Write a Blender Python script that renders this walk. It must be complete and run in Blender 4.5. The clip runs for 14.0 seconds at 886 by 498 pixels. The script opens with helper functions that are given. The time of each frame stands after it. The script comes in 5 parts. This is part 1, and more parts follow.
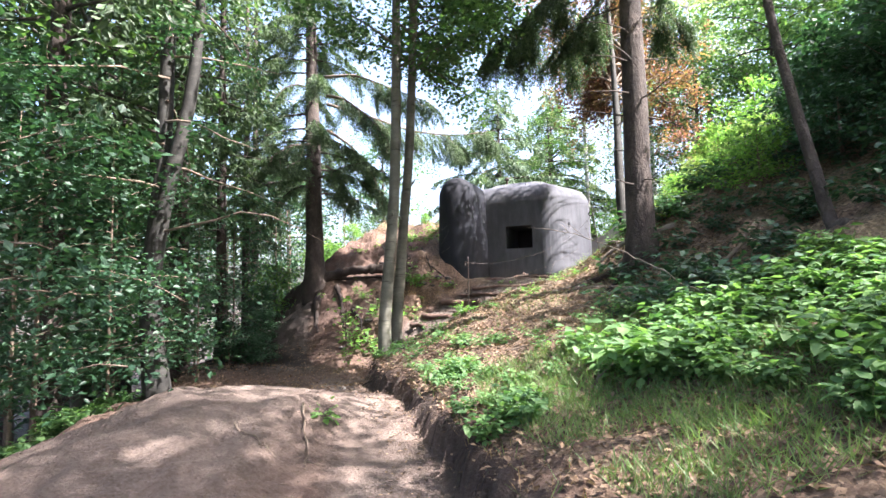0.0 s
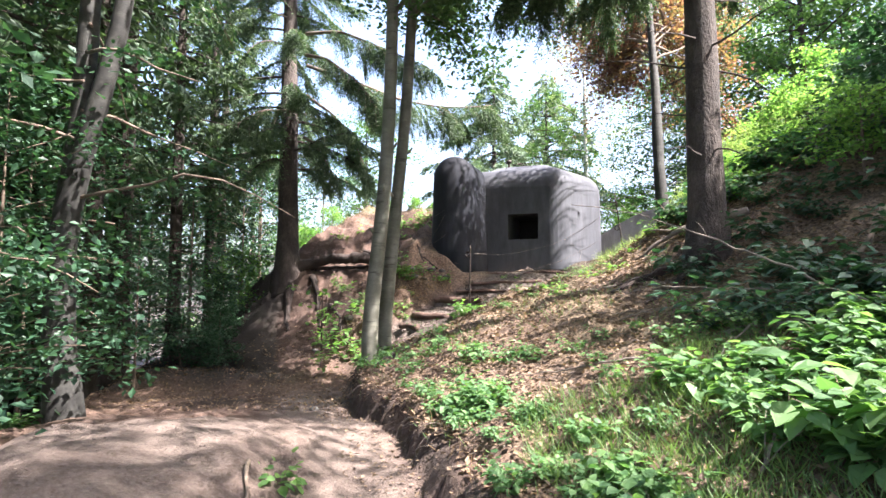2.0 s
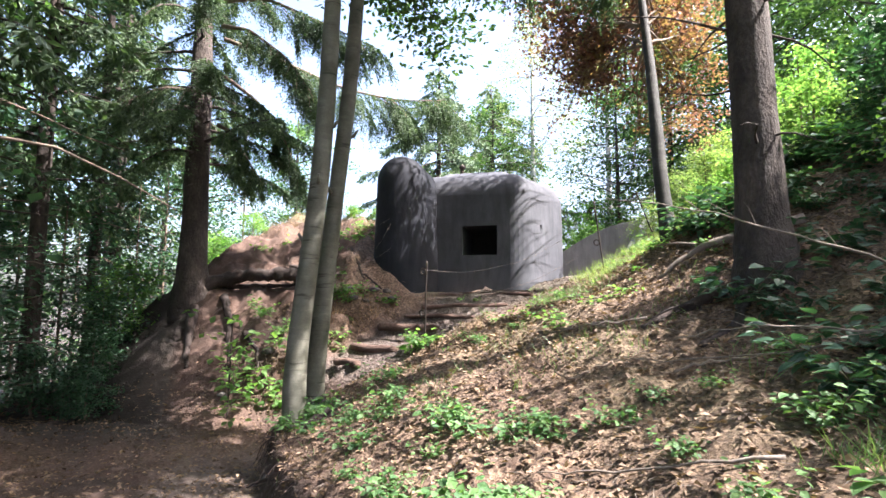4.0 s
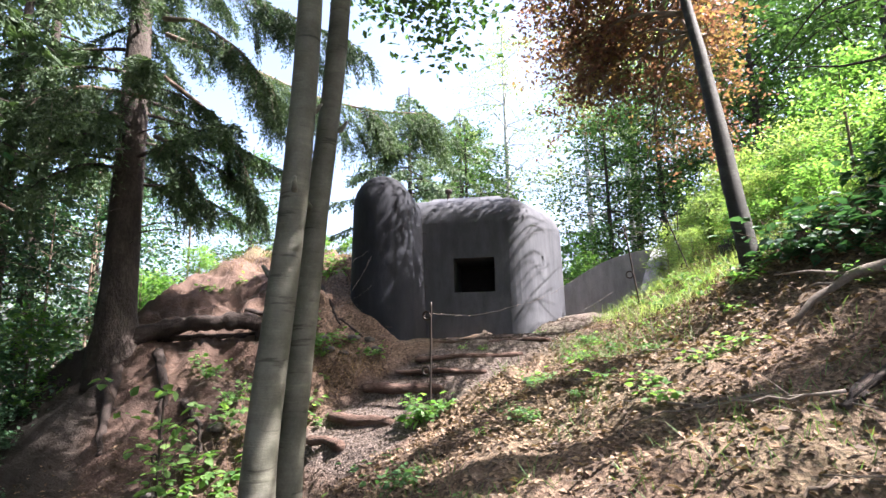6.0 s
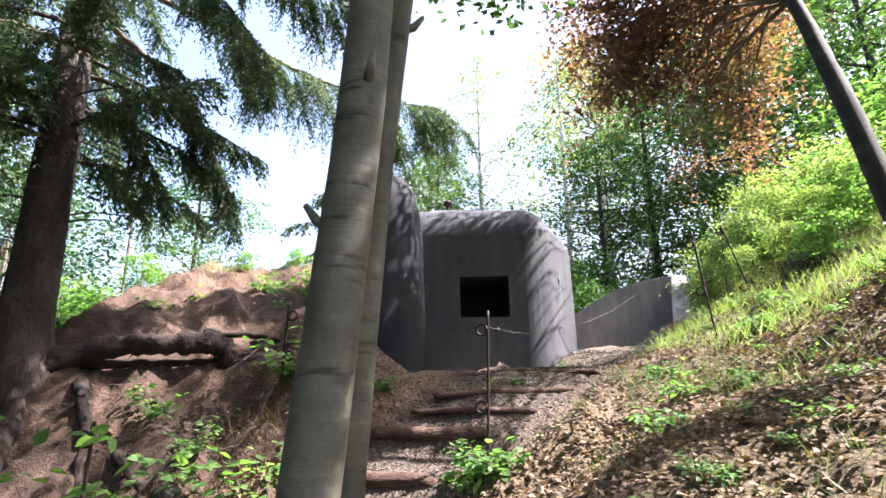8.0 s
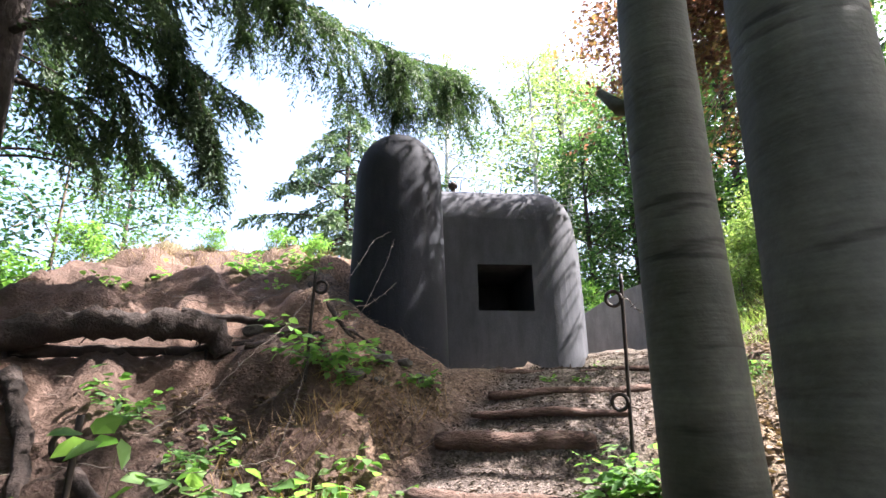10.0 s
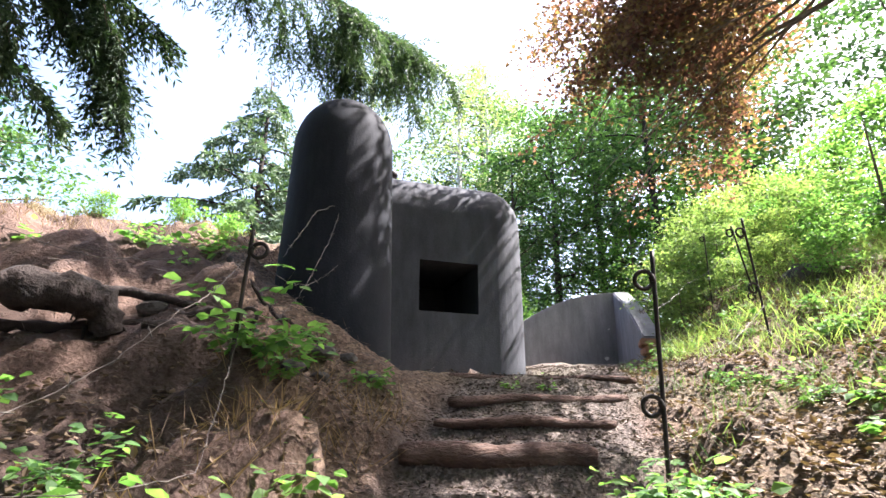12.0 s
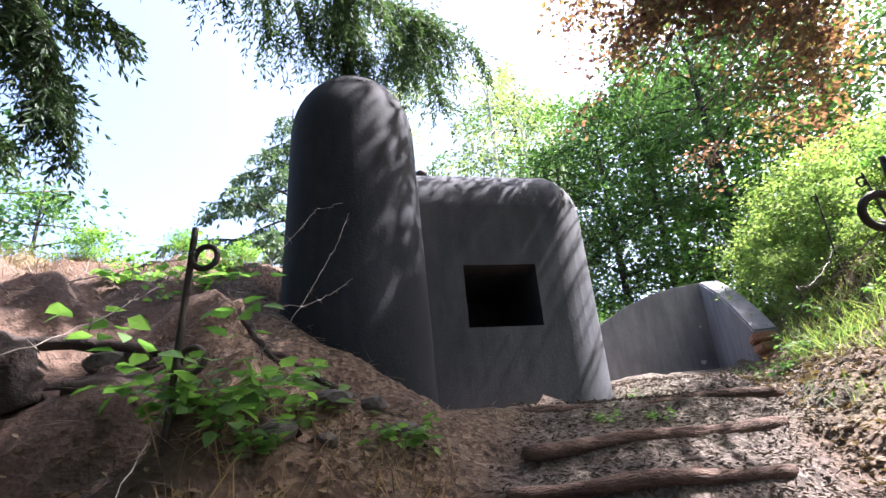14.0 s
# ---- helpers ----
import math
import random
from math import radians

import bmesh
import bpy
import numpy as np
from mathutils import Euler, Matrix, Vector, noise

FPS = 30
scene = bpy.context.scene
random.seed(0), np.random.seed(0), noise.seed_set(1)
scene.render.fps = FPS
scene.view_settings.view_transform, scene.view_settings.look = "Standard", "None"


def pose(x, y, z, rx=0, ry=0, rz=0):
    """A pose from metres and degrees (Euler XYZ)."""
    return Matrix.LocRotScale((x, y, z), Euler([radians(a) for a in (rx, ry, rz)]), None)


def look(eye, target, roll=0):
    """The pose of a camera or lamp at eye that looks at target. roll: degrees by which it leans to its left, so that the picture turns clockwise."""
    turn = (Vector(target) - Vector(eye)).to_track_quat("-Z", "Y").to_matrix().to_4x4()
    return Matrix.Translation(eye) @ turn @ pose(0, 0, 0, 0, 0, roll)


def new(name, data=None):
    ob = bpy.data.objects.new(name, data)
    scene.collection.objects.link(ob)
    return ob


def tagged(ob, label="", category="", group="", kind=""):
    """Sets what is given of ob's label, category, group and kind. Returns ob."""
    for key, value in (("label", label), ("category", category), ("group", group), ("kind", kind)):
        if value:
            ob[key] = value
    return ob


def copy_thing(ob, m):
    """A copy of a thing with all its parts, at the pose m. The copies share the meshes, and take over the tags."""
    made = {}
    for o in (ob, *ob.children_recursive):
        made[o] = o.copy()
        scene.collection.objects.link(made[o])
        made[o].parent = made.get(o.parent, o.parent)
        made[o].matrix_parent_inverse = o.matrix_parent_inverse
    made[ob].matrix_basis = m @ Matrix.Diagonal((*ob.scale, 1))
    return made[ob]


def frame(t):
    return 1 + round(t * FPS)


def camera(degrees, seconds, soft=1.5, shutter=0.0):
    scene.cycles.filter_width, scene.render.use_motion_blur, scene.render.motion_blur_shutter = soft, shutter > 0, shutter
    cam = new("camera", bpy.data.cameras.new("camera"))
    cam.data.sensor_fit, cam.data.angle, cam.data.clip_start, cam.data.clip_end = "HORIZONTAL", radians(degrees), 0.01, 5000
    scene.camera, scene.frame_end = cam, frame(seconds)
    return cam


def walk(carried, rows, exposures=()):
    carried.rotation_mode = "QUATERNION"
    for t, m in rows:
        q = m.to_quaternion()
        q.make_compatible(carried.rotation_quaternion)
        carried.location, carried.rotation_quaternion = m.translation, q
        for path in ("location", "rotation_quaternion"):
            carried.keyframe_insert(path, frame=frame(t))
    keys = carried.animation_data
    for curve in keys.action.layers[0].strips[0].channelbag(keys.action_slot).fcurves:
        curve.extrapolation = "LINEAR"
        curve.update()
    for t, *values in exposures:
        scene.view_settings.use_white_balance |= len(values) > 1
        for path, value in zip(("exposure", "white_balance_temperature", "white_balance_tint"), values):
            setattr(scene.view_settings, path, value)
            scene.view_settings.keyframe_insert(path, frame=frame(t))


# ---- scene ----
cam = camera(79.4, 14.0, soft=1.5)
PATH = [
    (0, (0.318, -0.422, 1.597), (0.194, 1.567, 1.768), -1.5),
    (0.5, (0.23, -0.015, 1.627), (0.128, 1.976, 1.79), -1.2),
    (1, (0.145, 0.413, 1.603), (0.033, 2.404, 1.764), -1.3),
    (1.5, (0.003, 0.897, 1.583), (-0.091, 2.888, 1.749), -0.8),
    (2, (-0.102, 1.346, 1.633), (-0.151, 3.34, 1.78), -0.0),
    (2.5, (-0.128, 1.842, 1.682), (-0.197, 3.834, 1.837), 0.2),
    (3, (-0.207, 2.331, 1.668), (-0.163, 4.322, 1.849), 0.1),
    (5.5, (-0.654, 4.484, 1.922), (-0.368, 6.442, 2.213), -0.2),
    (6, (-0.75, 4.953, 1.93), (-0.389, 6.889, 2.277), -1.2),
    (6.5, (-0.822, 5.36, 1.929), (-0.415, 7.278, 2.321), -2.1),
    (7, (-0.97, 5.848, 1.891), (-0.545, 7.75, 2.338), -1.6),
    (7.5, (-1.164, 6.278, 1.838), (-0.661, 8.152, 2.321), -1.0),
    (10, (-2.025, 8.191, 1.641), (-1.235, 9.939, 2.206), -0.8),
    (10.5, (-2.12, 8.437, 1.625), (-1.162, 10.107, 2.164), -0.8),
    (11, (-2.121, 8.667, 1.579), (-1.131, 10.321, 2.111), 0.3),
    (11.5, (-2.094, 8.89, 1.568), (-1.08, 10.514, 2.146), 1.3),
    (12, (-2.073, 9.1, 1.56), (-0.978, 10.651, 2.188), 0.5),
    (12.5, (-1.963, 9.325, 1.562), (-0.849, 10.84, 2.242), -2.3),
    (13, (-1.698, 9.614, 1.624), (-0.732, 11.208, 2.35), -3.3),
    (13.5, (-1.543, 9.806, 1.673), (-0.659, 11.439, 2.415), -4.1),
    (14, (-1.417, 10.027, 1.757), (-0.485, 11.649, 2.466), -4.7),
]
walk(cam, [(t, look(eye, target, roll)) for t, eye, target, roll in PATH], exposures=((0.0, 2.84, 6200, 18), (3.0, 2.7, 6250, 17), (7.0, 2.5, 6250, 19), (11.0, 2.64, 6200, 17), (14.0, 2.55, 6000, 20)))

# ---- light ----
SUN_DIR = Vector((0.93, -0.3, 1.37)).normalized()
world = bpy.data.worlds.new("sky")
scene.world = world
world.use_nodes = True
_nt = world.node_tree
_sky = _nt.nodes.new("ShaderNodeTexSky")
_sky.sky_type = "NISHITA"
_sky.sun_disc = False
_sky.sun_elevation = math.asin(SUN_DIR.z)
_sky.sun_rotation = math.atan2(SUN_DIR.x, SUN_DIR.y)
_sky.air_density = 1.0
_sky.dust_density = 5.0
_sky.ozone_density = 1.0
_bg = _nt.nodes["Background"]
_bg.inputs["Strength"].default_value = 0.118
_nt.links.new(_sky.outputs[0], _bg.inputs["Color"])
sun = new("sun", bpy.data.lights.new("sun", "SUN"))
sun.data.energy = 5.0
sun.data.angle = radians(0.6)
sun.data.color = (1.0, 0.95, 0.86)
sun.matrix_world = look((0, 0, 30), Vector((0, 0, 30)) - SUN_DIR)

# ---- materials ----


def shader(name):
    m = bpy.data.materials.new(name)
    m.use_nodes = True
    nt = m.node_tree
    return m, nt, nt.nodes["Principled BSDF"]


def node(nt, kind, **values):
    n = nt.nodes.new(kind)
    for key, value in values.items():
        n.inputs[key.replace("_", " ")].default_value = value
    return n


def ramp(nt, source, stops):
    r = nt.nodes.new("ShaderNodeValToRGB")
    while len(r.color_ramp.elements) < len(stops):
        r.color_ramp.elements.new(0.5)
    for el, (p, c) in zip(r.color_ramp.elements, stops):
        el.position, el.color = p, (*c, 1)
    nt.links.new(source, r.inputs[0])
    return r.outputs[0]


def blend(nt, fac, a, b, mode="MIX"):
    x = nt.nodes.new("ShaderNodeMix")
    x.data_type, x.blend_type = "RGBA", mode
    for socket, value in ((x.inputs[0], fac), (x.inputs[6], a), (x.inputs[7], b)):
        if isinstance(value, bpy.types.NodeSocket):
            nt.links.new(value, socket)
        elif isinstance(value, (int, float)):
            socket.default_value = value
        else:
            socket.default_value = (*value, 1)
    return x.outputs[2]


def bump(nt, height, strength, distance, normal=None):
    b = node(nt, "ShaderNodeBump", Strength=strength, Distance=distance)
    nt.links.new(height, b.inputs["Height"])
    if normal:
        nt.links.new(normal, b.inputs["Normal"])
    return b.outputs[0]


def rough_surface(name, stops, scale, fine, rough=0.85, relief=0.6, depth=0.01, stretch=(1, 1, 1), metal=0.0, mottle=(0.62, 1.2)):
    """Colour from broad noise, varied again by fine noise, with fine relief."""
    m, nt, p = shader(name)
    co = nt.nodes.new("ShaderNodeTexCoord")
    mp = nt.nodes.new("ShaderNodeMapping")
    mp.inputs["Scale"].default_value = stretch
    nt.links.new(co.outputs["Object"], mp.inputs[0])
    broad = node(nt, "ShaderNodeTexNoise", Scale=scale, Detail=5.0, Roughness=0.6)
    grain = node(nt, "ShaderNodeTexNoise", Scale=fine, Detail=4.0, Roughness=0.65)
    for n in (broad, grain):
        nt.links.new(mp.outputs[0], n.inputs["Vector"])
    colour = ramp(nt, broad.outputs[0], stops)
    shade = ramp(nt, grain.outputs[0], ((0.3, (mottle[0],) * 3), (0.7, (mottle[1],) * 3)))
    nt.links.new(blend(nt, 1.0, colour, shade, "MULTIPLY"), p.inputs["Base Color"])
    p.inputs["Roughness"].default_value = rough
    p.inputs["Metallic"].default_value = metal
    nt.links.new(bump(nt, grain.outputs[0], relief, depth), p.inputs["Normal"])
    return m


def leaf_surface(name, low, high, glow=0.4, rough=0.5):
    """Thin leaves: each one of its own shade, letting light through."""
    m, nt, p = shader(name)
    geo = nt.nodes.new("ShaderNodeNewGeometry")
    info = nt.nodes.new("ShaderNodeObjectInfo")
    colour = ramp(nt, geo.outputs["Random Per Island"], ((0.0, low), (1.0, high)))
    tint = ramp(nt, info.outputs["Random"], ((0.0, (0.8, 0.85, 0.85)), (1.0, (1.12, 1.08, 1.0))))
    colour = blend(nt, 1.0, colour, tint, "MULTIPLY")
    nt.links.new(colour, p.inputs["Base Color"])
    p.inputs["Roughness"].default_value = rough
    thin = nt.nodes.new("ShaderNodeBsdfTranslucent")
    warm = blend(nt, 1.0, colour, (1.6, 1.7, 0.85), "MULTIPLY")
    nt.links.new(warm, thin.inputs["Color"])
    mix = nt.nodes.new("ShaderNodeMixShader")
    mix.inputs[0].default_value = glow
    nt.links.new(p.outputs[0], mix.inputs[1])
    nt.links.new(thin.outputs[0], mix.inputs[2])
    nt.links.new(mix.outputs[0], nt.nodes["Material Output"].inputs[0])
    return m


def ground_surface():
    m, nt, p = shader("forest_soil")
    geo = nt.nodes.new("ShaderNodeNewGeometry")
    pos = geo.outputs["Position"]
    broad = node(nt, "ShaderNodeTexNoise", Scale=1.1, Detail=6.0, Roughness=0.6)
    grain = node(nt, "ShaderNodeTexNoise", Scale=34.0, Detail=6.0, Roughness=0.7)
    crumbs = node(nt, "ShaderNodeTexVoronoi", Scale=42.0)
    chips = node(nt, "ShaderNodeTexVoronoi", Scale=62.0)
    for n in (broad, grain, crumbs, chips):
        nt.links.new(pos, n.inputs["Vector"])
    soil = ramp(nt, broad.outputs[0], ((0.25, (0.045, 0.028, 0.021)), (0.5, (0.092, 0.056, 0.042)), (0.75, (0.16, 0.1, 0.073))))
    packed = ramp(nt, broad.outputs[0], ((0.3, (0.1, 0.073, 0.06)), (0.7, (0.165, 0.127, 0.107))))
    litter = ramp(nt, crumbs.outputs["Color"], ((0.1, (0.045, 0.027, 0.019)), (0.45, (0.12, 0.075, 0.05)), (0.9, (0.23, 0.16, 0.11))))
    gravel = ramp(nt, chips.outputs["Color"], ((0.1, (0.045, 0.034, 0.029)), (0.5, (0.105, 0.08, 0.068)), (0.9, (0.2, 0.16, 0.138))))
    moss = ramp(nt, grain.outputs[0], ((0.3, (0.07, 0.095, 0.03)), (0.7, (0.17, 0.19, 0.07))))
    # soil darkened in colour to stand in for deep shade
    shade_soil = ramp(nt, broad.outputs[0], ((0.3, (0.016, 0.013, 0.011)), (0.7, (0.045, 0.034, 0.027))))
    colour = soil
    for attribute, other in (("packed", packed), ("litter", litter), ("chips", gravel), ("green", moss), ("shade_soil", shade_soil)):
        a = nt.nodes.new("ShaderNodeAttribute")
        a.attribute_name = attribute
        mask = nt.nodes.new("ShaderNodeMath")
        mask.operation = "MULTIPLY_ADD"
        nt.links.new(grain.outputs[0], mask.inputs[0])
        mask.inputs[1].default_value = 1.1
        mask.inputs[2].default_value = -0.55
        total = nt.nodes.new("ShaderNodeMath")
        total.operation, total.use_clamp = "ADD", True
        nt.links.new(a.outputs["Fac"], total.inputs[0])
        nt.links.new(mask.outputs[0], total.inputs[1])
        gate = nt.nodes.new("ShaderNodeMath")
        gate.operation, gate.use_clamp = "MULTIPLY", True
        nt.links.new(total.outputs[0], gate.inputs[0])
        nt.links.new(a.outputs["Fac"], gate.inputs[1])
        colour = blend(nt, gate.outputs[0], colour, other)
    speck = ramp(nt, grain.outputs[0], ((0.3, (0.66, 0.64, 0.62)), (0.7, (1.16, 1.16, 1.16))))
    nt.links.new(blend(nt, 1.0, colour, speck, "MULTIPLY"), p.inputs["Base Color"])
    p.inputs["Roughness"].default_value = 0.95
    n1 = bump(nt, crumbs.outputs["Distance"], 0.45, 0.02)
    nt.links.new(bump(nt, grain.outputs[0], 0.8, 0.03, n1), p.inputs["Normal"])
    return m


def concrete_surface(name, dark, light):
    m, nt, p = shader(name)
    geo = nt.nodes.new("ShaderNodeNewGeometry")
    mp = nt.nodes.new("ShaderNodeMapping")
    mp.inputs["Scale"].default_value = (1, 1, 0.22)
    nt.links.new(geo.outputs["Position"], mp.inputs[0])
    broad = node(nt, "ShaderNodeTexNoise", Scale=0.9, Detail=6.0, Roughness=0.65)
    streak = node(nt, "ShaderNodeTexNoise", Scale=7.0, Detail=5.0, Roughness=0.65)
    grain = node(nt, "ShaderNodeTexNoise", Scale=70.0, Detail=5.0, Roughness=0.7)
    pits = node(nt, "ShaderNodeTexVoronoi", Scale=48.0)
    nt.links.new(geo.outputs["Position"], broad.inputs["Vector"])
    nt.links.new(mp.outputs[0], streak.inputs["Vector"])
    nt.links.new(geo.outputs["Position"], grain.inputs["Vector"])
    nt.links.new(geo.outputs["Position"], pits.inputs["Vector"])
    colour = ramp(nt, broad.outputs[0], ((0.3, dark), (0.7, light)))
    run = ramp(nt, streak.outputs[0], ((0.35, (0.78, 0.78, 0.78)), (0.65, (1.1, 1.1, 1.1))))
    colour = blend(nt, 1.0, colour, run, "MULTIPLY")
    fine = ramp(nt, grain.outputs[0], ((0.3, (0.8, 0.8, 0.8)), (0.7, (1.14, 1.14, 1.14))))
    nt.links.new(blend(nt, 1.0, colour, fine, "MULTIPLY"), p.inputs["Base Color"])
    p.inputs["Roughness"].default_value = 0.82
    p.inputs["Specular IOR Level"].default_value = 0.25
    n1 = bump(nt, pits.outputs["Distance"], 0.2, 0.004)
    nt.links.new(bump(nt, grain.outputs[0], 0.3, 0.004, n1), p.inputs["Normal"])
    return m


def beech_surface():
    """Smooth grey-green bark with dark creases and pale patches running round the stem."""
    m, nt, p = shader("beech_bark")
    geo = nt.nodes.new("ShaderNodeNewGeometry")
    flat = nt.nodes.new("ShaderNodeMapping")
    flat.inputs["Scale"].default_value = (1, 1, 7)
    nt.links.new(geo.outputs["Position"], flat.inputs[0])
    broad = node(nt, "ShaderNodeTexNoise", Scale=3.4, Detail=5.0, Roughness=0.6)
    crease = node(nt, "ShaderNodeTexNoise", Scale=3.2, Detail=3.0, Roughness=0.55)
    grain = node(nt, "ShaderNodeTexNoise", Scale=60.0, Detail=4.0, Roughness=0.65)
    nt.links.new(geo.outputs["Position"], broad.inputs["Vector"])
    nt.links.new(geo.outputs["Position"], grain.inputs["Vector"])
    nt.links.new(flat.outputs[0], crease.inputs["Vector"])
    colour = ramp(nt, broad.outputs[0], ((0.3, (0.06, 0.06, 0.042)), (0.5, (0.108, 0.105, 0.08)), (0.72, (0.17, 0.163, 0.132))))
    dark = ramp(nt, crease.outputs[0], ((0.3, (0.35, 0.33, 0.31)), (0.38, (0.9, 0.9, 0.9)), (0.62, (1.0, 1.0, 1.0)), (0.72, (1.25, 1.25, 1.22))))
    colour = blend(nt, 1.0, colour, dark, "MULTIPLY")
    fine = ramp(nt, grain.outputs[0], ((0.3, (0.84, 0.84, 0.84)), (0.7, (1.1, 1.1, 1.1))))
    nt.links.new(blend(nt, 1.0, colour, fine, "MULTIPLY"), p.inputs["Base Color"])
    p.inputs["Roughness"].default_value = 0.72
    n1 = bump(nt, crease.outputs[0], 0.5, 0.012)
    nt.links.new(bump(nt, grain.outputs[0], 0.35, 0.004, n1), p.inputs["Normal"])
    return m


M_GROUND = ground_surface()
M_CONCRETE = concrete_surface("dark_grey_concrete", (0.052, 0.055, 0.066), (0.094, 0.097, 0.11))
# darker copy of the body's concrete: the turret's shade is in the colour
M_TURRET = concrete_surface("shade_darkened_concrete", (0.015, 0.017, 0.024), (0.034, 0.036, 0.045))
M_WING = concrete_surface("pale_grey_concrete", (0.19, 0.19, 0.205), (0.29, 0.29, 0.3))
M_DARK = rough_surface("near_black_plate", ((0.3, (0.012, 0.012, 0.014)), (0.7, (0.03, 0.03, 0.032))), 3, 30)
M_IRON = rough_surface("rusted_iron", ((0.3, (0.018, 0.016, 0.016)), (0.7, (0.06, 0.04, 0.03))), 20, 120, 0.65, 0.4, 0.002, metal=0.4)
M_WIRE = rough_surface("weathered_wire", ((0.3, (0.06, 0.045, 0.038)), (0.7, (0.16, 0.135, 0.115))), 12, 120, 0.6, 0.3, 0.001, metal=0.3)
M_SPRUCE = rough_surface("spruce_bark", ((0.3, (0.024, 0.018, 0.016)), (0.5, (0.052, 0.04, 0.034)), (0.7, (0.1, 0.078, 0.068))), 5, 34, 0.95, 1.0, 0.03, (1, 1, 0.5))
M_BEECH = beech_surface()
# darker copy of the beech bark, with the trunks' shade put into its colour
M_FORK = rough_surface("shade_darkened_bark", ((0.3, (0.012, 0.011, 0.01)), (0.5, (0.022, 0.021, 0.018)), (0.72, (0.055, 0.053, 0.046))), 4, 40, 0.8, 0.5, 0.008, (1, 1, 2.2))
M_BIRCH = rough_surface("birch_bark", ((0.35, (0.16, 0.15, 0.14)), (0.5, (0.5, 0.49, 0.46)), (0.7, (0.62, 0.61, 0.58))), 5, 40, 0.75, 0.4, 0.006, (1, 1, 2.2))
M_TWIG = rough_surface("twig_bark", ((0.3, (0.1, 0.07, 0.05)), (0.7, (0.22, 0.17, 0.13))), 6, 50, 0.9, 0.5, 0.004)
M_DRY = rough_surface("dry_grey_wood", ((0.3, (0.1, 0.08, 0.065)), (0.7, (0.24, 0.2, 0.165))), 6, 50, 0.9, 0.5, 0.004)
M_LOG = rough_surface("weathered_log", ((0.3, (0.04, 0.022, 0.016)), (0.52, (0.1, 0.058, 0.043)), (0.75, (0.19, 0.125, 0.098))), 7, 38, 0.95, 1.0, 0.03, (0.5, 0.7, 1.6))
M_ROOT = rough_surface("root_bark", ((0.3, (0.018, 0.013, 0.011)), (0.7, (0.055, 0.038, 0.032))), 6, 34, 0.95, 1.0, 0.02)
M_STONE = rough_surface("grey_stone", ((0.3, (0.05, 0.044, 0.04)), (0.7, (0.12, 0.108, 0.098))), 4, 40, 0.9, 0.6, 0.01)
M_NEEDLE = leaf_surface("spruce_needles", (0.03, 0.06, 0.033), (0.09, 0.145, 0.075), 0.3, 0.6)
M_NEEDLE_PALE = leaf_surface("pale_spruce_needles", (0.06, 0.11, 0.07), (0.15, 0.21, 0.12), 0.25, 0.6)
M_LEAF = leaf_surface("green_leaves", (0.035, 0.085, 0.032), (0.1, 0.185, 0.066), 0.36, 0.6)
M_LEAF_DEEP = leaf_surface("deep_green_leaves", (0.016, 0.052, 0.03), (0.05, 0.12, 0.062), 0.3)
M_LEAF_BRIGHT = leaf_surface("bright_maple_leaves", (0.06, 0.145, 0.045), (0.18, 0.31, 0.1), 0.58, 0.6)
M_LEAF_GREY = leaf_surface("grey_green_birch_leaves", (0.13, 0.19, 0.1), (0.28, 0.34, 0.19), 0.4)
M_COPPER = leaf_surface("copper_leaves", (0.06, 0.032, 0.04), (0.2, 0.095, 0.095), 0.48)
M_COPPER_PALE = leaf_surface("bronze_green_leaves", (0.1, 0.058, 0.045), (0.21, 0.145, 0.085), 0.45)
M_WEED = leaf_surface("sunny_weed_leaves", (0.045, 0.115, 0.045), (0.145, 0.26, 0.095), 0.42, 0.6)
M_GRASS_PALE = leaf_surface("pale_hill_grass", (0.13, 0.2, 0.06), (0.34, 0.4, 0.16), 0.45)
M_GRASS = leaf_surface("grass_blades", (0.05, 0.11, 0.038), (0.15, 0.22, 0.08), 0.35)
M_STRAW = leaf_surface("dry_grass_blades", (0.085, 0.052, 0.032), (0.25, 0.17, 0.1), 0.3)
M_CHIP = leaf_surface("wood_chip_mulch", (0.028, 0.021, 0.018), (0.15, 0.11, 0.088), 0.05, 0.85)
M_DEAD = leaf_surface("dead_leaves", (0.05, 0.03, 0.021), (0.29, 0.19, 0.125), 0.12, 0.75)

# ---- geometry helpers ----
RNG = np.random.default_rng(7)


def sheet(name, verts, faces, material, smooth=False):
    me = bpy.data.meshes.new(name)
    me.from_pydata(np.asarray(verts).tolist(), [], faces if isinstance(faces, list) else faces.tolist())
    me.materials.append(material)
    if smooth:
        me.polygons.foreach_set("use_smooth", [True] * len(me.polygons))
    me.update()
    return me


